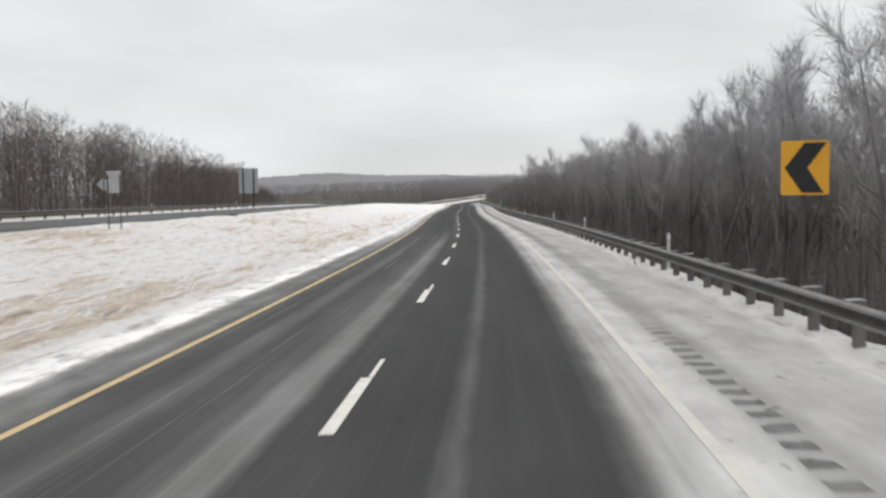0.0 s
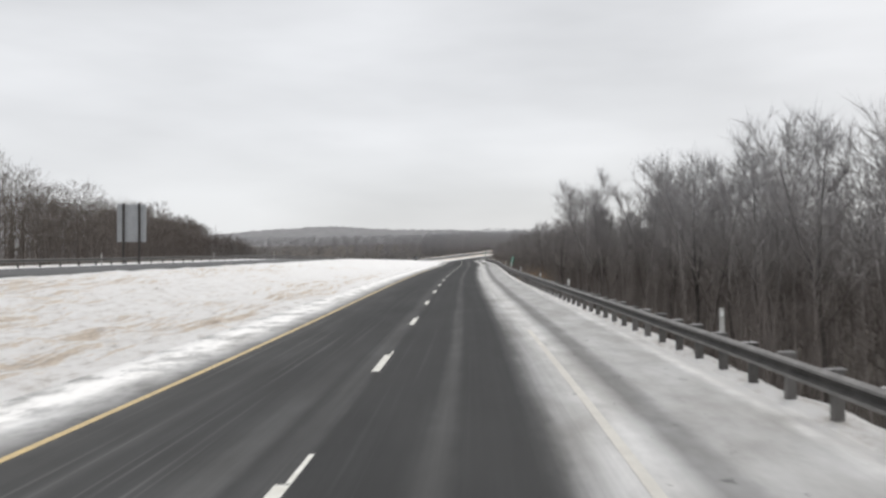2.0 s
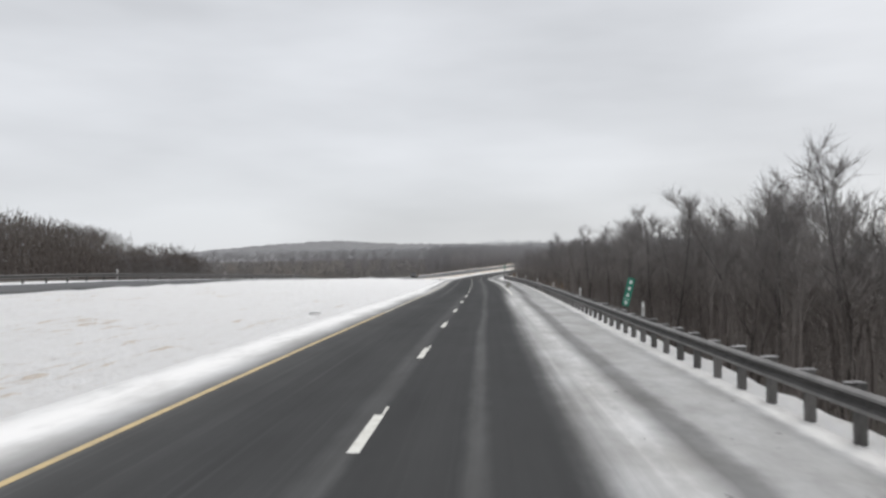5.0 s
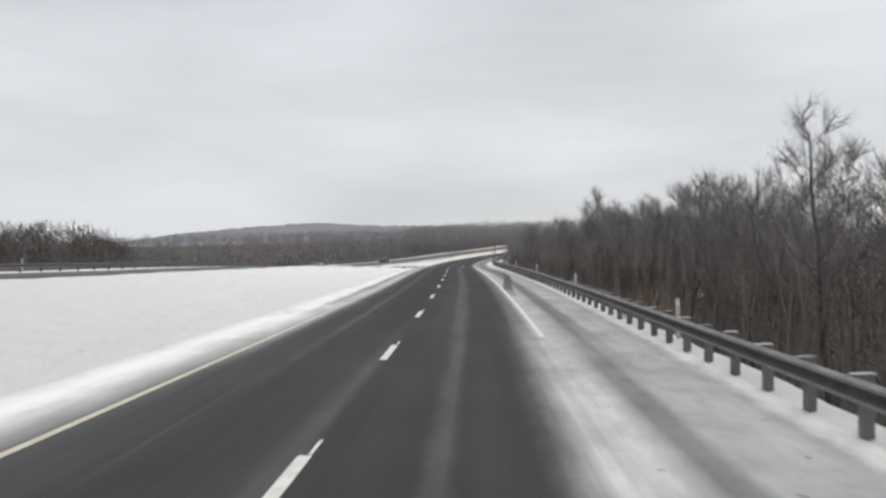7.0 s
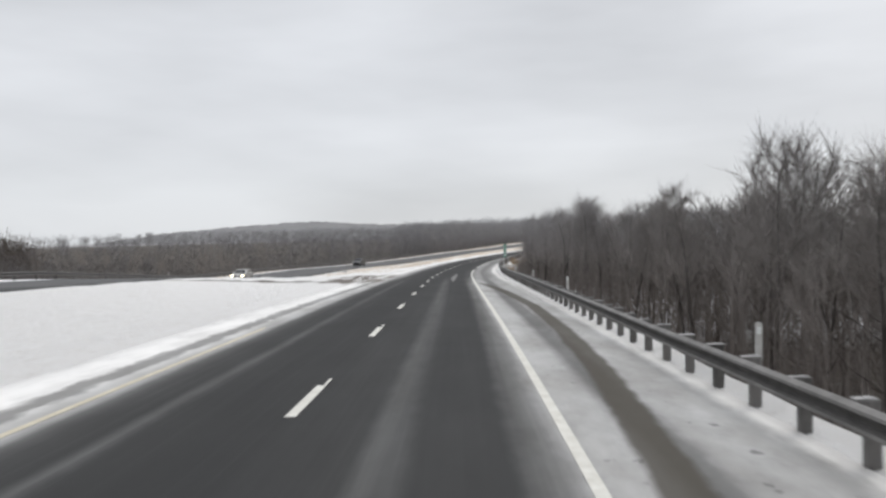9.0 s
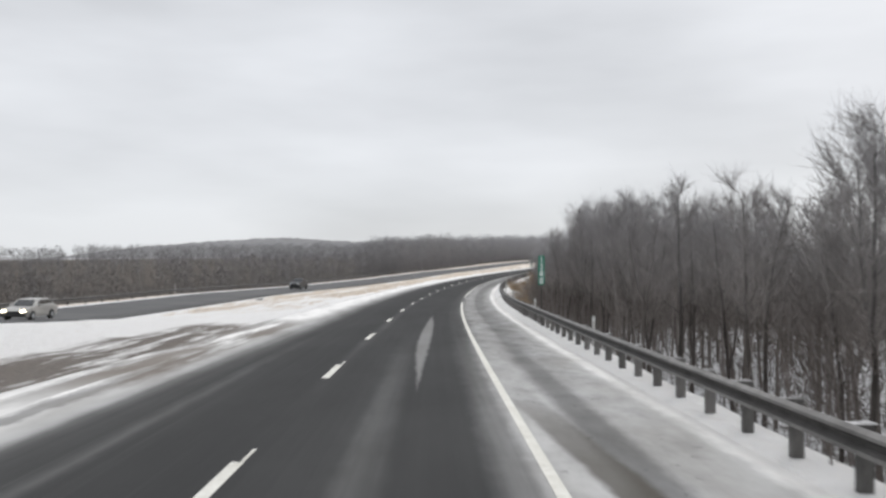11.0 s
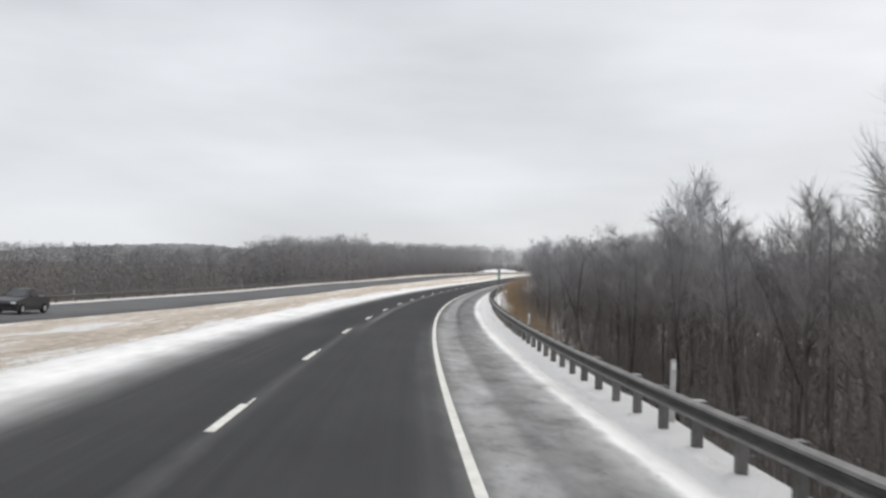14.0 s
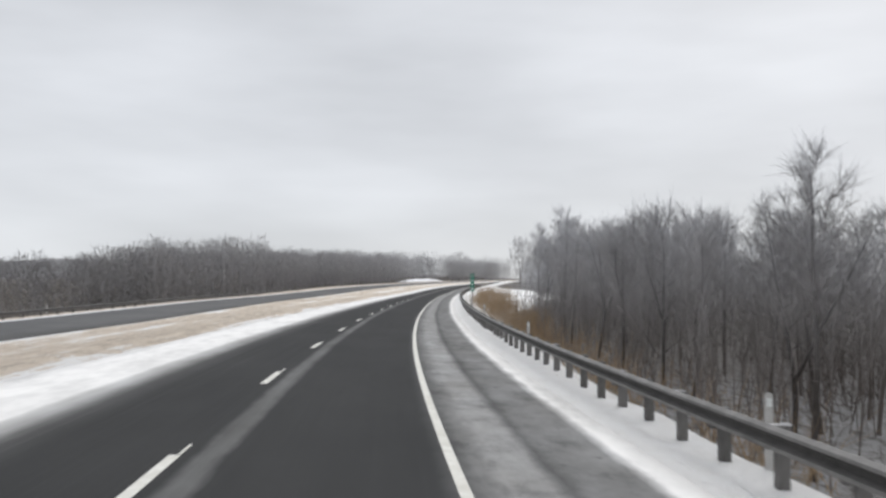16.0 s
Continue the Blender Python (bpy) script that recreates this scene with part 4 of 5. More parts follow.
# ---- vehicles on the other carriageway ----
def car(s, d, turn, paint, label, lamps, tall=0.0, pickup=False):
    """A car facing -y, its tyres on the road."""
    e = thing("car", pose(*[float(v) for v in place(s, d, float(opp_z(s)) + 0.004)], 0, 0, heading(s) + turn), label, "car")
    L, Wd = 4.7 + 0.5 * pickup, 1.84

    def loft(profile, half, top_in, z_split):
        bm = bmesh.new()
        sides = []
        for sx in (-1, 1):
            sides.append([bm.verts.new((sx * (half - (top_in if z > z_split else 0.06 if z < 0.4 else 0)), y, z)) for y, z in profile])
        bm.faces.new(sides[0])
        bm.faces.new(sides[1][::-1])
        n = len(profile)
        for i in range(n):
            bm.faces.new((sides[0][i], sides[1][i], sides[1][(i + 1) % n], sides[0][(i + 1) % n]))
        bmesh.ops.recalc_face_normals(bm, faces=bm.faces)
        bmesh.ops.bevel(bm, geom=bm.edges[:], offset=0.04, segments=2, affect="EDGES")
        return bm

    h = tall
    lower = [(-L / 2, 0.32), (-L / 2 - 0.03, 0.62 + h * 0.5), (-L / 2 + 0.12, 0.78 + h * 0.6), (-1.0, 0.95 + h), (L / 2 - 0.15, 1.0 + h), (L / 2, 0.85 + h), (L / 2, 0.35), (L / 2 - 0.3, 0.24), (-L / 2 + 0.3, 0.24)]
    part("body", loft(lower, Wd / 2, 0.03, 0.9), paint, e)
    back = 0.9 if pickup else L / 2 - 0.35
    cab = [(-1.05, 0.92 + h), (-0.25, 1.42 + h * 1.3), (back - 0.6, 1.45 + h * 1.3), (back, 0.97 + h)]
    part("cabin", loft(cab, Wd / 2 - 0.06, 0.18, 1.2 + h), paint, e)
    part("windscreen", plate([(-0.66, 0), (0.66, 0), (0.56, 0.70), (-0.56, 0.70)], -0.008, 0.008), CAR_GLASS, e).matrix_basis = pose(0, -1.02, 0.97 + h, -55, 0, 0)
    for sx in (-1, 1):
        part("side_window", join(plate([(-0.55, 1.02 + h), (back - 0.35, 1.03 + h), (back - 0.62, 1.36 + h * 1.3), (-0.22, 1.36 + h * 1.3)], -0.006, 0.006)), CAR_GLASS, e).matrix_basis = pose(sx * (Wd / 2 - 0.11), 0, 0, 0, 0, 90) @ pose(0, 0, 0, 0, 0, 0)
        part("headlight", box(0.36, 0.10, 0.15, (sx * 0.66, -L / 2 - 0.0, 0.66 + h * 0.5), 0.03), HEADLIGHT if lamps else WHITE_SHEET, e)
        part("mirror", box(0.18, 0.1, 0.13, (sx * (Wd / 2 + 0.08), -0.65, 1.02 + h), 0.03), paint, e)
        for y in (-L / 2 + 0.9, L / 2 - 0.95):
            r = 0.33 + 0.12 * h
            w = part("wheel", tube((sx * (Wd / 2 - 0.22), y, r), (sx * (Wd / 2 + 0.01), y, r), r, r, 20), RUBBER, e)
            part("rim", tube((sx * (Wd / 2 - 0.05), y, r), (sx * (Wd / 2 + 0.02), y, r), r * 0.62, r * 0.55, 14), ALUMINIUM, w)
    part("grille", box(1.0, 0.06, 0.2, (0, -L / 2 - 0.02, 0.56 + h * 0.4), 0.02), BLACK_SHEET, e)
    part("bumper", box(1.7, 0.16, 0.18, (0, -L / 2 + 0.0, 0.38), 0.04), BLACK_SHEET, e)
    return e


car(346.0, -26.0, 0, SILVER_PAINT, "road-dirtied silver car with lit headlights on the opposite carriageway", True)
car(429.0, -26.6, 0, DARK_PAINT, "black pickup truck with snow on its bonnet on the opposite carriageway", False, 0.28, True)


# ---- trees ----
def branch(p, way, length, r, segs, gen, up=0.15, wob=0.16, tip=0.2):
    pts, rad = [np.array(p, float)], [r]
    w = np.array(way, float)
    w /= np.linalg.norm(w)
    for i in range(segs):
        w = w + gen.normal(0, wob, 3) + np.array([0, 0, up])
        w /= np.linalg.norm(w)
        pts.append(pts[-1] + w * length / segs)
        rad.append(r * (1 - (1 - tip) * (i + 1) / segs))
    return np.array(pts), np.array(rad)


def skin(lines, sides):
    """Tapered tubes round lines of points, as arrays of corners and triangles."""
    V, T, base = [], [], 0
    for pts, rad in lines:
        n = len(pts)
        tan = np.gradient(pts, axis=0)
        tan /= np.linalg.norm(tan, axis=1)[:, None] + 1e-9
        ref = np.where(np.abs(tan[:, 2:3]) > 0.9, np.array([[1.0, 0, 0]]), np.array([[0, 0, 1.0]]))
        u = np.cross(tan, ref)
        u /= np.linalg.norm(u, axis=1)[:, None]
        v = np.cross(tan, u)
        a = np.arange(sides) * 2 * np.pi / sides
        ring = pts[:, None] + rad[:, None, None] * (np.cos(a)[None, :, None] * u[:, None] + np.sin(a)[None, :, None] * v[:, None])
        V.append(ring.reshape(-1, 3))
        i = np.arange(n * sides).reshape(n, sides) + base
        q = np.roll(i, -1, axis=1)
        T.append(np.concatenate([np.stack([i[:-1], q[:-1], q[1:]], -1).reshape(-1, 3), np.stack([i[:-1], q[1:], i[1:]], -1).reshape(-1, 3)]))
        base += n * sides
    return np.vstack(V), np.vstack(T)


def spikes(base, way, length, r):
    """Folded tapering twigs, all at once."""
    base, way = np.asarray(base, float), np.asarray(way, float)
    way = way / (np.linalg.norm(way, axis=1)[:, None] + 1e-9)
    ref = np.where(np.abs(way[:, 2:3]) > 0.9, np.array([[1.0, 0, 0]]), np.array([[0, 0, 1.0]]))
    u = np.cross(way, ref)
    u /= np.linalg.norm(u, axis=1)[:, None]
    v = np.cross(way, u)
    V = np.empty((len(base), 4, 3))
    for k in range(3):
        a = k * 2 * np.pi / 3
        V[:, k] = base + r[:, None] * (math.cos(a) * u + math.sin(a) * v)
    V[:, 3] = base + way * length[:, None]
    i = np.arange(len(base))[:, None] * 4
    T = np.concatenate([i + np.array([[0, 1, 3]]), i + np.array([[1, 2, 3]])])
    return V.reshape(-1, 3), T


def both(*pairs):
    V, T, base = [], [], 0
    for v, t in pairs:
        V.append(v)
        T.append(t + base)
        base += len(v)
    return np.vstack(V), np.vstack(T)


def along_lines(lines, count, gen, lo=0.15):
    """Random places on lines, with the way of the line there."""
    P, W = [], []
    for pts, rad in lines:
        for _ in range(count):
            g = gen.uniform(lo, 1.0) * (len(pts) - 1.001)
            q = int(g)
            P.append(pts[q] + (pts[q + 1] - pts[q]) * (g - q))
            w = pts[q + 1] - pts[q]
            W.append(w / np.linalg.norm(w))
    return np.array(P), np.array(W)


def grow(seed, height, limbs, subs, twigs, spread, first=0.35, twig_r=0.009, twig_len=0.75, fork=0, stout=1.0):
    """A bare tree: lines of trunk and limbs, lines of branches, then spikes of twigs."""
    gen = np.random.default_rng(seed)
    r0 = (height * 0.0085 + 0.015) * stout
    stems = [branch((0, 0, -0.3), (gen.normal(0, 0.05), gen.normal(0, 0.05), 1), height * 0.97, r0, 11, gen, 0.12, 0.045)]
    for f in range(fork):
        t = stems[0][0]
        j = int(gen.integers(2, 6))
        az = gen.uniform(0, 6.28)
        stems.append(branch(t[j], (math.cos(az) * 0.4, math.sin(az) * 0.4, 1), height * (0.93 - j / 12), r0 * 0.7, 8, gen, 0.15, 0.08))
    wood, fine = list(stems), []
    for pts, rad in stems:
        n = limbs if pts is stems[0][0] else max(4, limbs * 2 // 3)
        for i in range(n):
            f = first + (1 - first) * (i + gen.uniform(0, 1)) / n
            x = min(f, 0.999) * (len(pts) - 1)
            j = min(int(x), len(pts) - 2)
            p = pts[j] + (pts[j + 1] - pts[j]) * (x - j)
            rr = rad[j] + (rad[j + 1] - rad[j]) * (x - j)
            az = i * 2.4 + gen.uniform(-0.6, 0.6)
            ln = height * spread * (1.2 - f) * gen.uniform(0.7, 1.25) + 0.5
            lb = branch(p, (math.cos(az), math.sin(az), gen.uniform(0.6, 1.5)), ln, max(0.010, rr * 0.34), 5, gen, 0.16, 0.15, 0.12)
            wood.append(lb)
            P, W = along_lines([lb], subs, gen, 0.2)
            for p2, w2 in zip(P, W):
                az2 = gen.uniform(0, 6.28)
                way = w2 + np.array([math.cos(az2), math.sin(az2), gen.uniform(-0.1, 0.8)]) * 0.8
                fine.append(branch(p2, way, ln * gen.uniform(0.3, 0.55) + 0.25, max(twig_r * 1.3, lb[1][2] * 0.4), 2, gen, 0.10, 0.18))
    P, W = along_lines(fine, twigs, gen, 0.1)
    ends = along_lines(wood[len(stems):], twigs // 2, gen, 0.5)      # twigs straight off the limbs' ends
    P, W = np.vstack([P, ends[0]]), np.vstack([W, ends[1]])
    way = W + gen.normal(0, 0.55, W.shape) + np.array([[0, 0, 0.25]])
    tw = spikes(P, way, twig_len * gen.uniform(0.5, 1.3, len(P)), twig_r * gen.uniform(0.7, 1.2, len(P)))
    return wood, fine, tw


tree_kinds = []
for i, (h, limbs, subs, twigs, spread, first, fork) in enumerate(((10.5, 17, 6, 8, 0.22, 0.42, 0), (9.0, 14, 6, 9, 0.26, 0.36, 1), (12.0, 17, 6, 8, 0.21, 0.46, 1), (8.0, 16, 6, 9, 0.25, 0.32, 0),
                                                                 (11.0, 18, 6, 9, 0.19, 0.46, 0), (9.8, 12, 6, 9, 0.28, 0.36, 2), (7.0, 15, 6, 9, 0.27, 0.26, 1))):
    wood, fine, tw = grow(100 + i, h, limbs, subs + 1, twigs + 5, spread, first - 0.06, 0.0085, 0.8, fork, 1.1)
    V, T = both(skin([w for w in wood if w[1][0] > 0.04], 6), skin([w for w in wood if w[1][0] <= 0.04], 4))
    Vf, Tf = both(skin(fine, 3), tw)
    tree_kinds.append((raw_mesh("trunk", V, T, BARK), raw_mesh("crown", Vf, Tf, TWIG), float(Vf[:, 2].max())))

TREE_WORDS = ["bare grey-brown roadside tree with frosted upright twigs", "bare forked tree with a wide frosted crown", "tall bare tree with a long clean dark trunk",
              "low bare tree with branches from near the ground", "slim bare tree with a narrow high crown", "bare many-stemmed tree with spreading dark limbs", "small bare tree with dense thin branches"]


def tree(kind, s, d, top, turn, lean=0.0):
    """top: how high over the road its tip reaches."""
    e = thing("tree", stand(s, d, 0, turn) @ pose(0, 0, 0, lean, lean * 0.6, 0), TREE_WORDS[kind], "tree", "trees along the shoulder")
    sc = (top - float(relief(s, d))) / tree_kinds[kind][2]
    wide = sc ** 0.6 * 0.95
    e.scale = (wide, wide, sc)
    for nm, me in (("trunk", tree_kinds[kind][0]), ("crown", tree_kinds[kind][1])):
        o = new(nm, me)
        o.parent = e
    return e


# trees that stand out along the edge of the wood
for kind, s, d, top in ((5, 60.7, 13.5, 8.2), (5, 30.0, 13.0, 8.4), (2, 113.0, 11.9, 9.6), (1, 117.5, 13.0, 6.7), (4, 238.4, 11.0, 7.3), (4, 243.5, 12.2, 6.4), (5, 381.5, 13.6, 7.5), (1, 410.0, 17.0, 9.2), (1, 344.0, 13.5, 8.0), (5, 339.0, 14.5, 8.2), (1, 334.0, 13.0, 7.7)):
    tree(kind, s, d, top, 37 * kind + s)


def edge_d(s):
    """Where the wood begins, right of the road."""
    return float(np.interp(s, [0, 40, 120, 250, 330, 370, 400, 440, 475, 490, 505, 530, 560, 620], [10.6, 10.0, 10.0, 9.8, 10.4, 11.5, 13.0, 12.2, 12.0, 14.0, 18.0, 23.0, 25.0, 18.0]))


def top_at(s):
    """How high the wood stands over the road."""
    return float(np.interp(s, [0, 40, 75, 95, 110, 150, 200, 260, 300, 320, 335, 350, 365, 400, 415, 440, 460, 485, 520, 600], [8.4, 7.6, 7.0, 7.6, 6.6, 6.4, 5.9, 5.9, 6.4, 6.7, 8.0, 7.2, 6.3, 6.1, 6.3, 6.3, 7.2, 8.3, 8.6, 8.8]))


gen = np.random.default_rng(11)
s = 6.0
while s < 560:
    for row in range(2):
        if row and gen.uniform() < 0.3:
            continue
        d = edge_d(s) + row * 3.2 + gen.uniform(-0.3, 2.2)
        tree(int(gen.integers(0, 7)), s + gen.uniform(-0.8, 0.8), d, top_at(s) * gen.uniform(0.82, 1.03), gen.uniform(0, 360), gen.uniform(-2.5, 2.5))
    s += gen.uniform(3.6, 5.6)


# ---- the wood behind, and the woods beyond the other carriageway ----
def stock(seed, n, height, limbs, subs, twigs, spread, first, twig_r, twig_len, stout=1.0):
    out = []
    for i in range(n):
        wood, fine, tw = grow(seed + i, height, limbs, subs, twigs, spread, first, twig_r, twig_len, i % 2, stout)
        out.append(both(skin(wood, 3), spikes([f[0][0] for f in fine], [f[0][-1] - f[0][0] for f in fine], np.array([np.linalg.norm(f[0][-1] - f[0][0]) for f in fine]), np.array([f[1][0] for f in fine])), tw))
    return out


simple = stock(300, 6, 10.0, 10, 4, 9, 0.22, 0.38, 0.012, 0.95, 1.15)


def far_tree(seed, height, twigs, r):
    """A tree for the distance: stem, forks and a rounded crown of thin branches."""
    g = np.random.default_rng(seed)
    stem = branch((0, 0, -0.4), (g.normal(0, 0.04), g.normal(0, 0.04), 1), height * 0.85, 0.13, 4, g, 0.1, 0.05)
    f = g.uniform(0.0, 1.0, twigs) ** 0.75
    az = g.uniform(0, 6.28, twigs)
    rad = height * 0.27 * np.sqrt(np.clip(np.sin(np.pi * (0.12 + 0.82 * f)), 0, 1)) * np.sqrt(g.uniform(0, 1, twigs))
    P = np.stack([rad * np.cos(az), rad * np.sin(az), height * (0.05 + 0.85 * f)], -1)
    W = np.stack([np.cos(az) * 0.5, np.sin(az) * 0.5, np.full(twigs, 0.8)], -1) + g.normal(0, 0.35, (twigs, 3))
    return both(skin([stem], 3), spikes(P, W, g.uniform(0.6, 1.3, twigs), r * g.uniform(0.6, 1.2, twigs)))


fine_far = [far_tree(540 + i, 11.0, 250, 0.027) for i in range(6)]
coarse = [far_tree(500 + i, 11.0, 100, 0.062) for i in range(8)]
saplings = []
for i in range(5):
    g2 = np.random.default_rng(700 + i)
    stems = [branch((*g2.normal(0, 0.9, 2), -0.3), (g2.normal(0, 0.1), g2.normal(0, 0.1), 1), g2.uniform(2.5, 5.5), 0.028, 4, g2, 0.1, 0.08) for _ in range(6)]
    P, W = along_lines(stems, 16, g2)
    saplings.append(both(skin(stems, 3), spikes(P, W * 0.6 + g2.normal(0, 0.5, W.shape), g2.uniform(0.5, 1.2, len(P)), np.full(len(P), 0.011))))


def plant(name, kinds, spots, tall, mat, label, category):
    """Many plants as one object. spots: s, d, height of the tip over the ground."""
    Vs, Ts, base = [], [], 0
    for s, d, h in spots:
        V, T = kinds[int(gen.integers(0, len(kinds)))]
        a = gen.uniform(0, 6.28)
        c, n = math.cos(a), math.sin(a)
        p = place(s, d, float(relief(s, d)) - 0.1)
        sc = h / max(tall, float(V[:, 2].max()))
        wd = sc ** 0.7
        Vs.append(np.stack([(V[:, 0] * c - V[:, 1] * n) * wd, (V[:, 0] * n + V[:, 1] * c) * wd, V[:, 2] * sc], -1) + p)
        Ts.append(T + base)
        base += len(V)
    return tagged(new(name, raw_mesh(name, np.vstack(Vs), np.vstack(Ts), mat)), label, category, kind="stuff")


def over_road(s, d, top):
    return (s, d, top - float(relief(s, d)))


spots = []
for s in np.arange(4, 600, 3.1):
    d = edge_d(s) + (gen.uniform(3.0, 13) if gen.uniform() < 0.7 else gen.uniform(14, 34))
    spots.append(over_road(s + gen.uniform(-1, 1), d, top_at(s) * gen.uniform(0.75, 1.05)))
plant("woodland", simple, spots, 10.8, TWIG, "dense bare frosted wood behind the roadside trees", "wood")
spots = [over_road(s + gen.uniform(-2, 2), edge_d(s) + 4 + 44 * gen.uniform(0, 1) ** 1.5, top_at(s) * gen.uniform(0.72, 1.0)) for s in np.arange(0, 640, 0.4)]
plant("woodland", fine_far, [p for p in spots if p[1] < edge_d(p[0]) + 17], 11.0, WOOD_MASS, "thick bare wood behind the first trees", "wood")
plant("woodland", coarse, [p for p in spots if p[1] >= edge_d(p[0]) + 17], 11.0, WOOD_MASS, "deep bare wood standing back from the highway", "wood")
spots = [(s + gen.uniform(-1, 1), edge_d(s) - 0.8 + 22 * gen.uniform(0, 1) ** 1.7, gen.uniform(2.4, 5.6)) for s in np.arange(4, 600, 0.5)]
spots = [p for p in spots if not 300 < p[0] < 375 or gen.uniform() < 0.6]
spots += [(s + gen.uniform(-1, 1), edge_d(s) + 0.6 + 20 * gen.uniform(0, 1) ** 1.4, gen.uniform(2.6, 5.0)) for s in np.arange(376, 560, 0.42) if not 430 < s < 446]
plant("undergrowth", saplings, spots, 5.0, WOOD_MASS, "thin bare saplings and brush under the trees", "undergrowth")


def swell(s, k):
    """Slow rise and fall of the treetops."""
    return 1 + 0.16 * noise.noise((s * 0.02, k, 0.0)) + 0.10 * noise.noise((s * 0.09, k, 4.0))


spots = []
for s in np.arange(-10, 420, 0.45):
    near = float(np.interp(s, [0, 150, 230, 290, 345, 420], [-39, -40, -58, -72, -84, -95]))
    back = abs(gen.normal(0, 12))
    spots.append((s, near - back, gen.uniform(0.75, 1.05) * swell(s, 1.0) * float(np.interp(s, [0, 70, 110, 150, 200, 300, 345, 365, 395, 410, 420], [12.6, 12.6, 11.0, 9.2, 9.8, 11.4, 13.8, 16.2, 17.0, 15.5, 13.0]))))
plant("woodland", fine_far, [p for p in spots if p[0] < 160], 11.0, FAR_WOOD, "bare frosted wood across the opposite carriageway", "wood")
spots = [p for p in spots if p[0] >= 160]
plant("woodland", coarse, spots, 11.0, FAR_WOOD, "hazy bare wood beyond the opposite carriageway", "wood")
spots = [(s + gen.uniform(-3, 3), -float(np.interp(s, [250, 330, 420, 520, 570], [150, 70, 51, 47, 41])) - abs(gen.normal(0, 24)), gen.uniform(0.75, 1.08) * swell(s, 2.0) * float(np.interp(s, [330, 400, 430, 470, 500, 530, 570], [8.4, 8.0, 6.2, 6.8, 8.8, 11.0, 12.4]))) for s in np.arange(250, 570, 0.58)]
spots += [(s + gen.uniform(-3, 3), -41.0 - float(np.interp(s, [560, 620, 700, 780, 960], [15, 30, 60, 100, 130])) * gen.uniform(0, 1) ** 1.5, gen.uniform(0.75, 1.08) * swell(s, 2.0) * float(np.interp(s, [560, 620, 700, 850], [12.4, 13.2, 12.0, 14.0]))) for s in np.arange(560, 965, 0.42)]
spots += [(s + gen.uniform(-2, 2), -42.5 - abs(gen.normal(0, 4)), gen.uniform(0.8, 1.1) * 10.5) for s in np.arange(640, 965, 0.9)]
spots = [p for p in spots if not (800 < p[0] < 866 and p[1] > -54)]
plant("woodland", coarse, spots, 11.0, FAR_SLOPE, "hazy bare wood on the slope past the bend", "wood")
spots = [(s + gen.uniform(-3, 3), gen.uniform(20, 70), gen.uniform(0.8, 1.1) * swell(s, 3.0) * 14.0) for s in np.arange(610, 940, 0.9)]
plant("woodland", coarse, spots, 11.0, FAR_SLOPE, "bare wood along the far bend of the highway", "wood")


clumps = [far_tree(580 + i, 11.0, 44, 0.17) for i in range(6)]
spots = [(s, -85 - 250 * gen.uniform(0, 1), gen.uniform(0.8, 1.1) * float(np.interp(s, [400, 500, 530, 650, 760], [7.5, 8.5, 8.5, 9.0, 11]))) for s in np.arange(400, 965, 0.4)]
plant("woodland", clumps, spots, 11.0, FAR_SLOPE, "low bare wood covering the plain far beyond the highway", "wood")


# tufts of dry grass and weeds behind the rail
def tufts(spots, label):
    lines = []
    for s, d, n, h in spots:
        p = place(s, d, float(relief(s, d)) - 0.03)
        for k in range(n):
            q = p + np.array([gen.normal(0, 0.5), gen.normal(0, 0.8), 0])
            lines.append(branch(q, (gen.normal(0, 0.35), gen.normal(0, 0.35), 1), h * gen.uniform(0.4, 1.15), 0.010, 2, gen, -0.08, 0.12))
    V, T = skin(lines, 3)
    return tagged(new("dry_grass", raw_mesh("dry_grass", V, T, DRY_GRASS)), label, "dry grass", kind="stuff")


tufts([(s + gen.uniform(-1, 1), 7.95 + abs(gen.normal(0, 0.5)), 40, gen.uniform(1.3, 2.0)) for s in np.concatenate([np.arange(116, 127, 1.0), np.arange(130, 138, 2.0), np.arange(205, 212, 2.0)])], "tall dry yellow-brown grass behind the guardrail")
tufts([(s + gen.uniform(-1, 1), 8.7 + abs(gen.normal(0, 0.5)), 40, gen.uniform(1.2, 1.9)) for s in np.concatenate([np.arange(364, 371, 1.0), np.arange(411, 424, 1.1)])]
      + [(s, 9.4 + abs(gen.normal(0, 1.3)), 44, gen.uniform(1.1, 2.0)) for s in np.concatenate([np.arange(434, 460, 2.0), np.arange(460, 525, 0.8)])]
      + [(s, 8.9 + abs(gen.normal(0, 1.0)), 40, gen.uniform(0.9, 1.5)) for s in np.arange(404, 434, 2.8)], "bank of dry brown grass and weeds behind the guardrail")


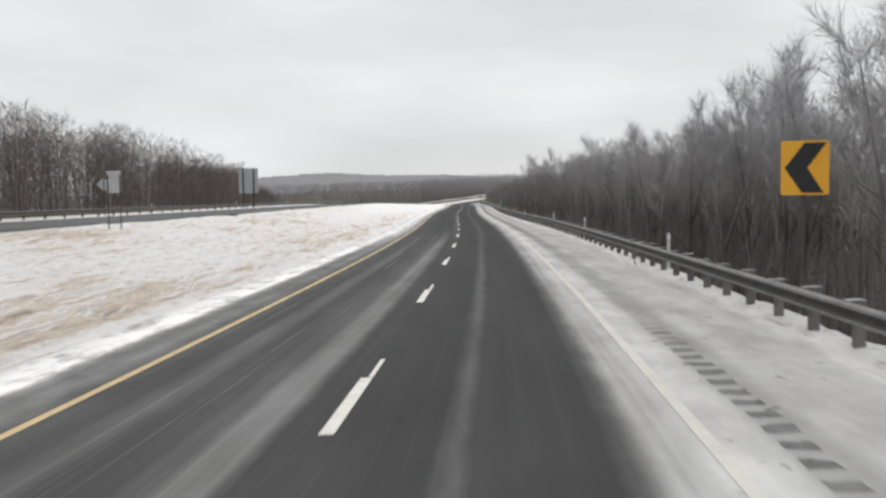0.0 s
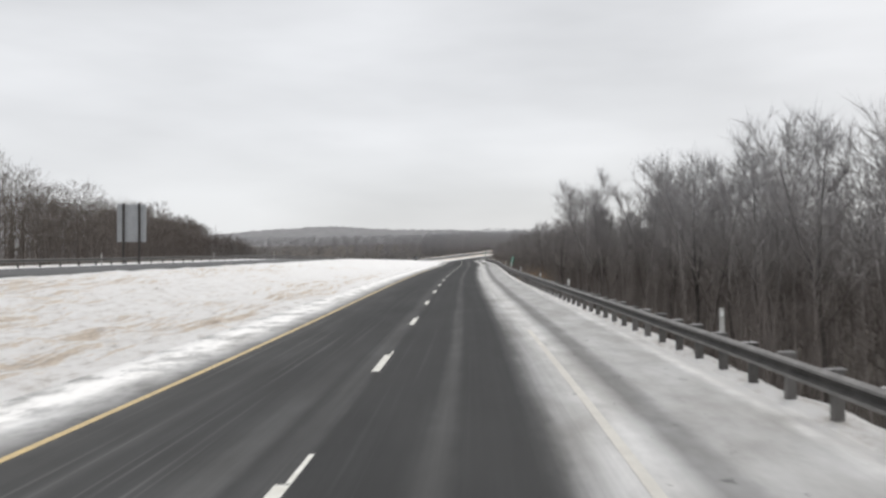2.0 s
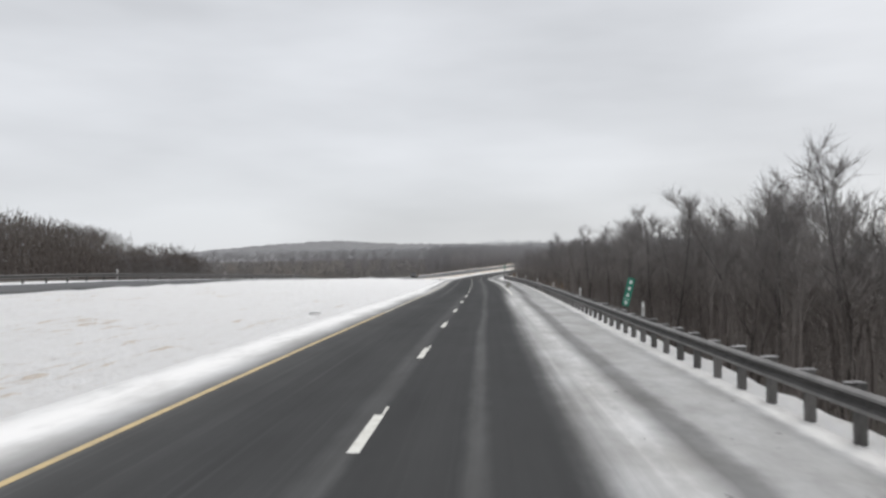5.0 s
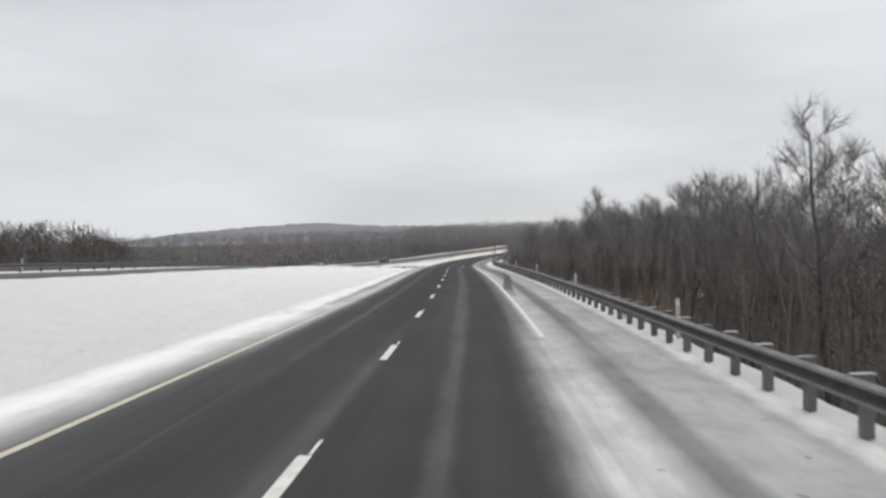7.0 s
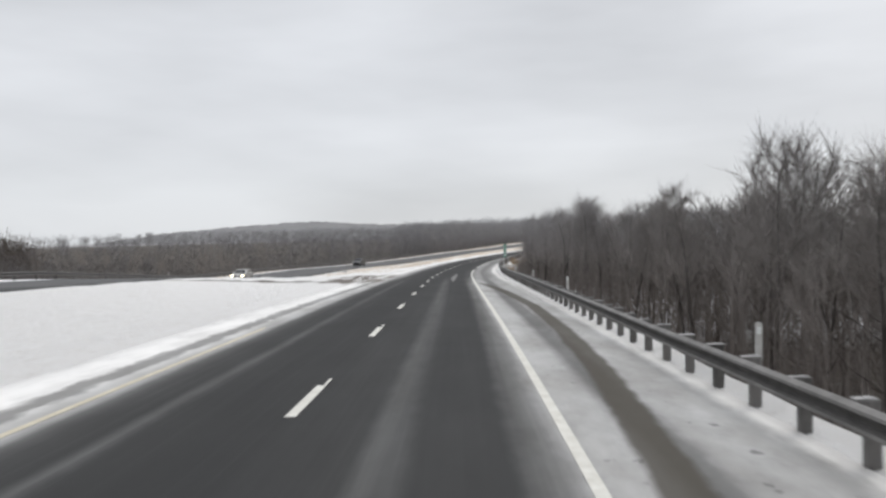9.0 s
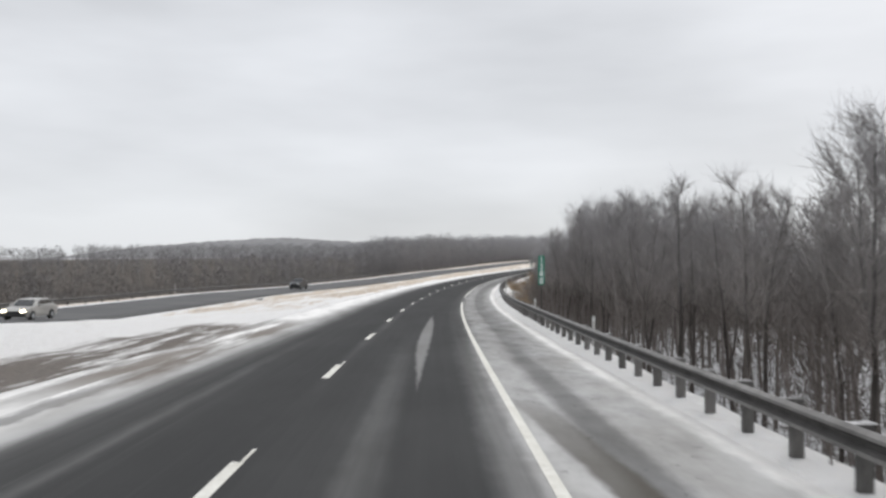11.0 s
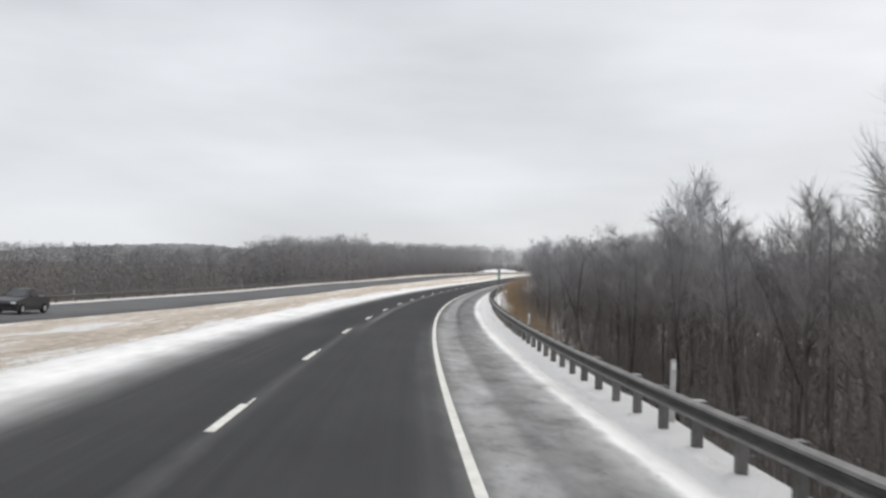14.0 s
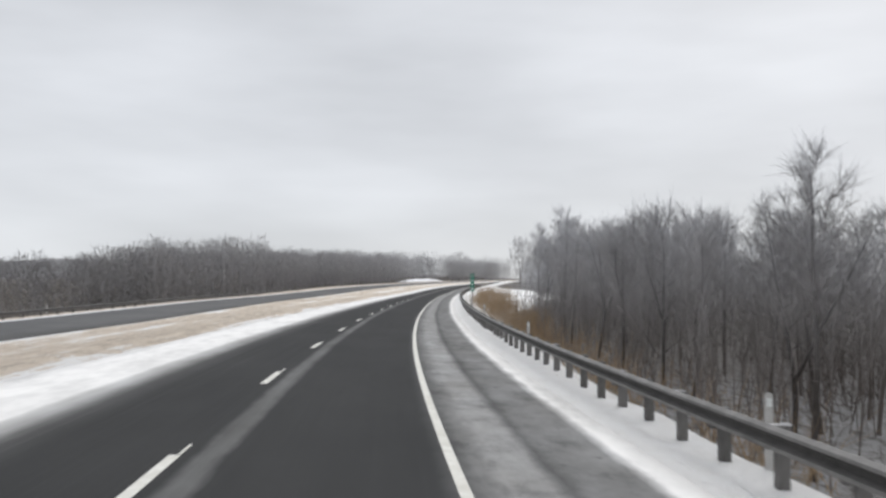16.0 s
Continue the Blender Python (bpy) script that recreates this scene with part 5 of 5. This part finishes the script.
# snow ploughed up beyond the other carriageway, past the bend
def snow_bank(s0, s1, d0, high):
    S, U = np.meshgrid(np.linspace(s0, s1, 60), np.linspace(-1, 1, 15), indexing="ij")
    f = (S - s0) / (s1 - s0)
    D = d0 + U * 3.2
    H = high * np.sqrt(np.clip(np.sin(np.pi * f), 0, 1)) * np.cos(U * np.pi / 2) * (1 + 0.5 * lumps(S, D, 0.25, 9.0)) - 0.15
    P = place(S, D, relief(S, D) + H).reshape(-1, 3)
    i = np.arange(S.size).reshape(S.shape)
    F = np.stack([i[:-1, :-1], i[:-1, 1:], i[1:, 1:], i[1:, :-1]], -1).reshape(-1, 4).tolist()
    return tagged(new("snow_bank", mesh_from("snow_bank", P, F, SNOW)), "long heap of ploughed snow beyond the opposite carriageway", "snow bank")


snow_bank(806, 862, -46.0, 1.3)


# ---- distance ----
def hills():
    nx, ny = 620, 14
    verts, faces = [], []
    for i in range(nx):
        x = -3000 + 5000 * i / (nx - 1)
        crest = float(np.interp(x, [-3000, -2500, -1840, -1600, -1290, -1000, -750, -500, -200, 120, 400, 740, 1300, 2000], [20, 24, 28, 40, 84, 110, 117, 114, 106, 96, 87, 84, 90, 80]))
        crest += 7 * noise.noise((x * 0.0022, 3.1, 0)) + 2.5 * noise.noise((x * 0.012, 1.0, 0)) + 3.5 * noise.noise((x * 0.07, 5.0, 0)) + 3.0 * noise.noise((x * 0.03, 2.0, 0))
        for j in range(ny):
            f = j / (ny - 1)
            top = crest * f ** 1.25 + (8 * noise.noise((x * 0.003, f * 4.0, 2.0)) + 2.5 * noise.noise((x * 0.05, j * 2.0, 7.0))) * f
            verts.append((x * (0.42 + 0.10 * f), 1020 + 960 * f, -6 + top * 0.58))
    for i in range(nx - 1):
        for j in range(ny - 1):
            a = i * ny + j
            faces.append((a, a + ny, a + ny + 1, a + 1))
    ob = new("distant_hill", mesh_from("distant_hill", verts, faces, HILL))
    return tagged(ob, "long low wooded hill pale with frost and haze on the horizon", "hill", kind="structure")


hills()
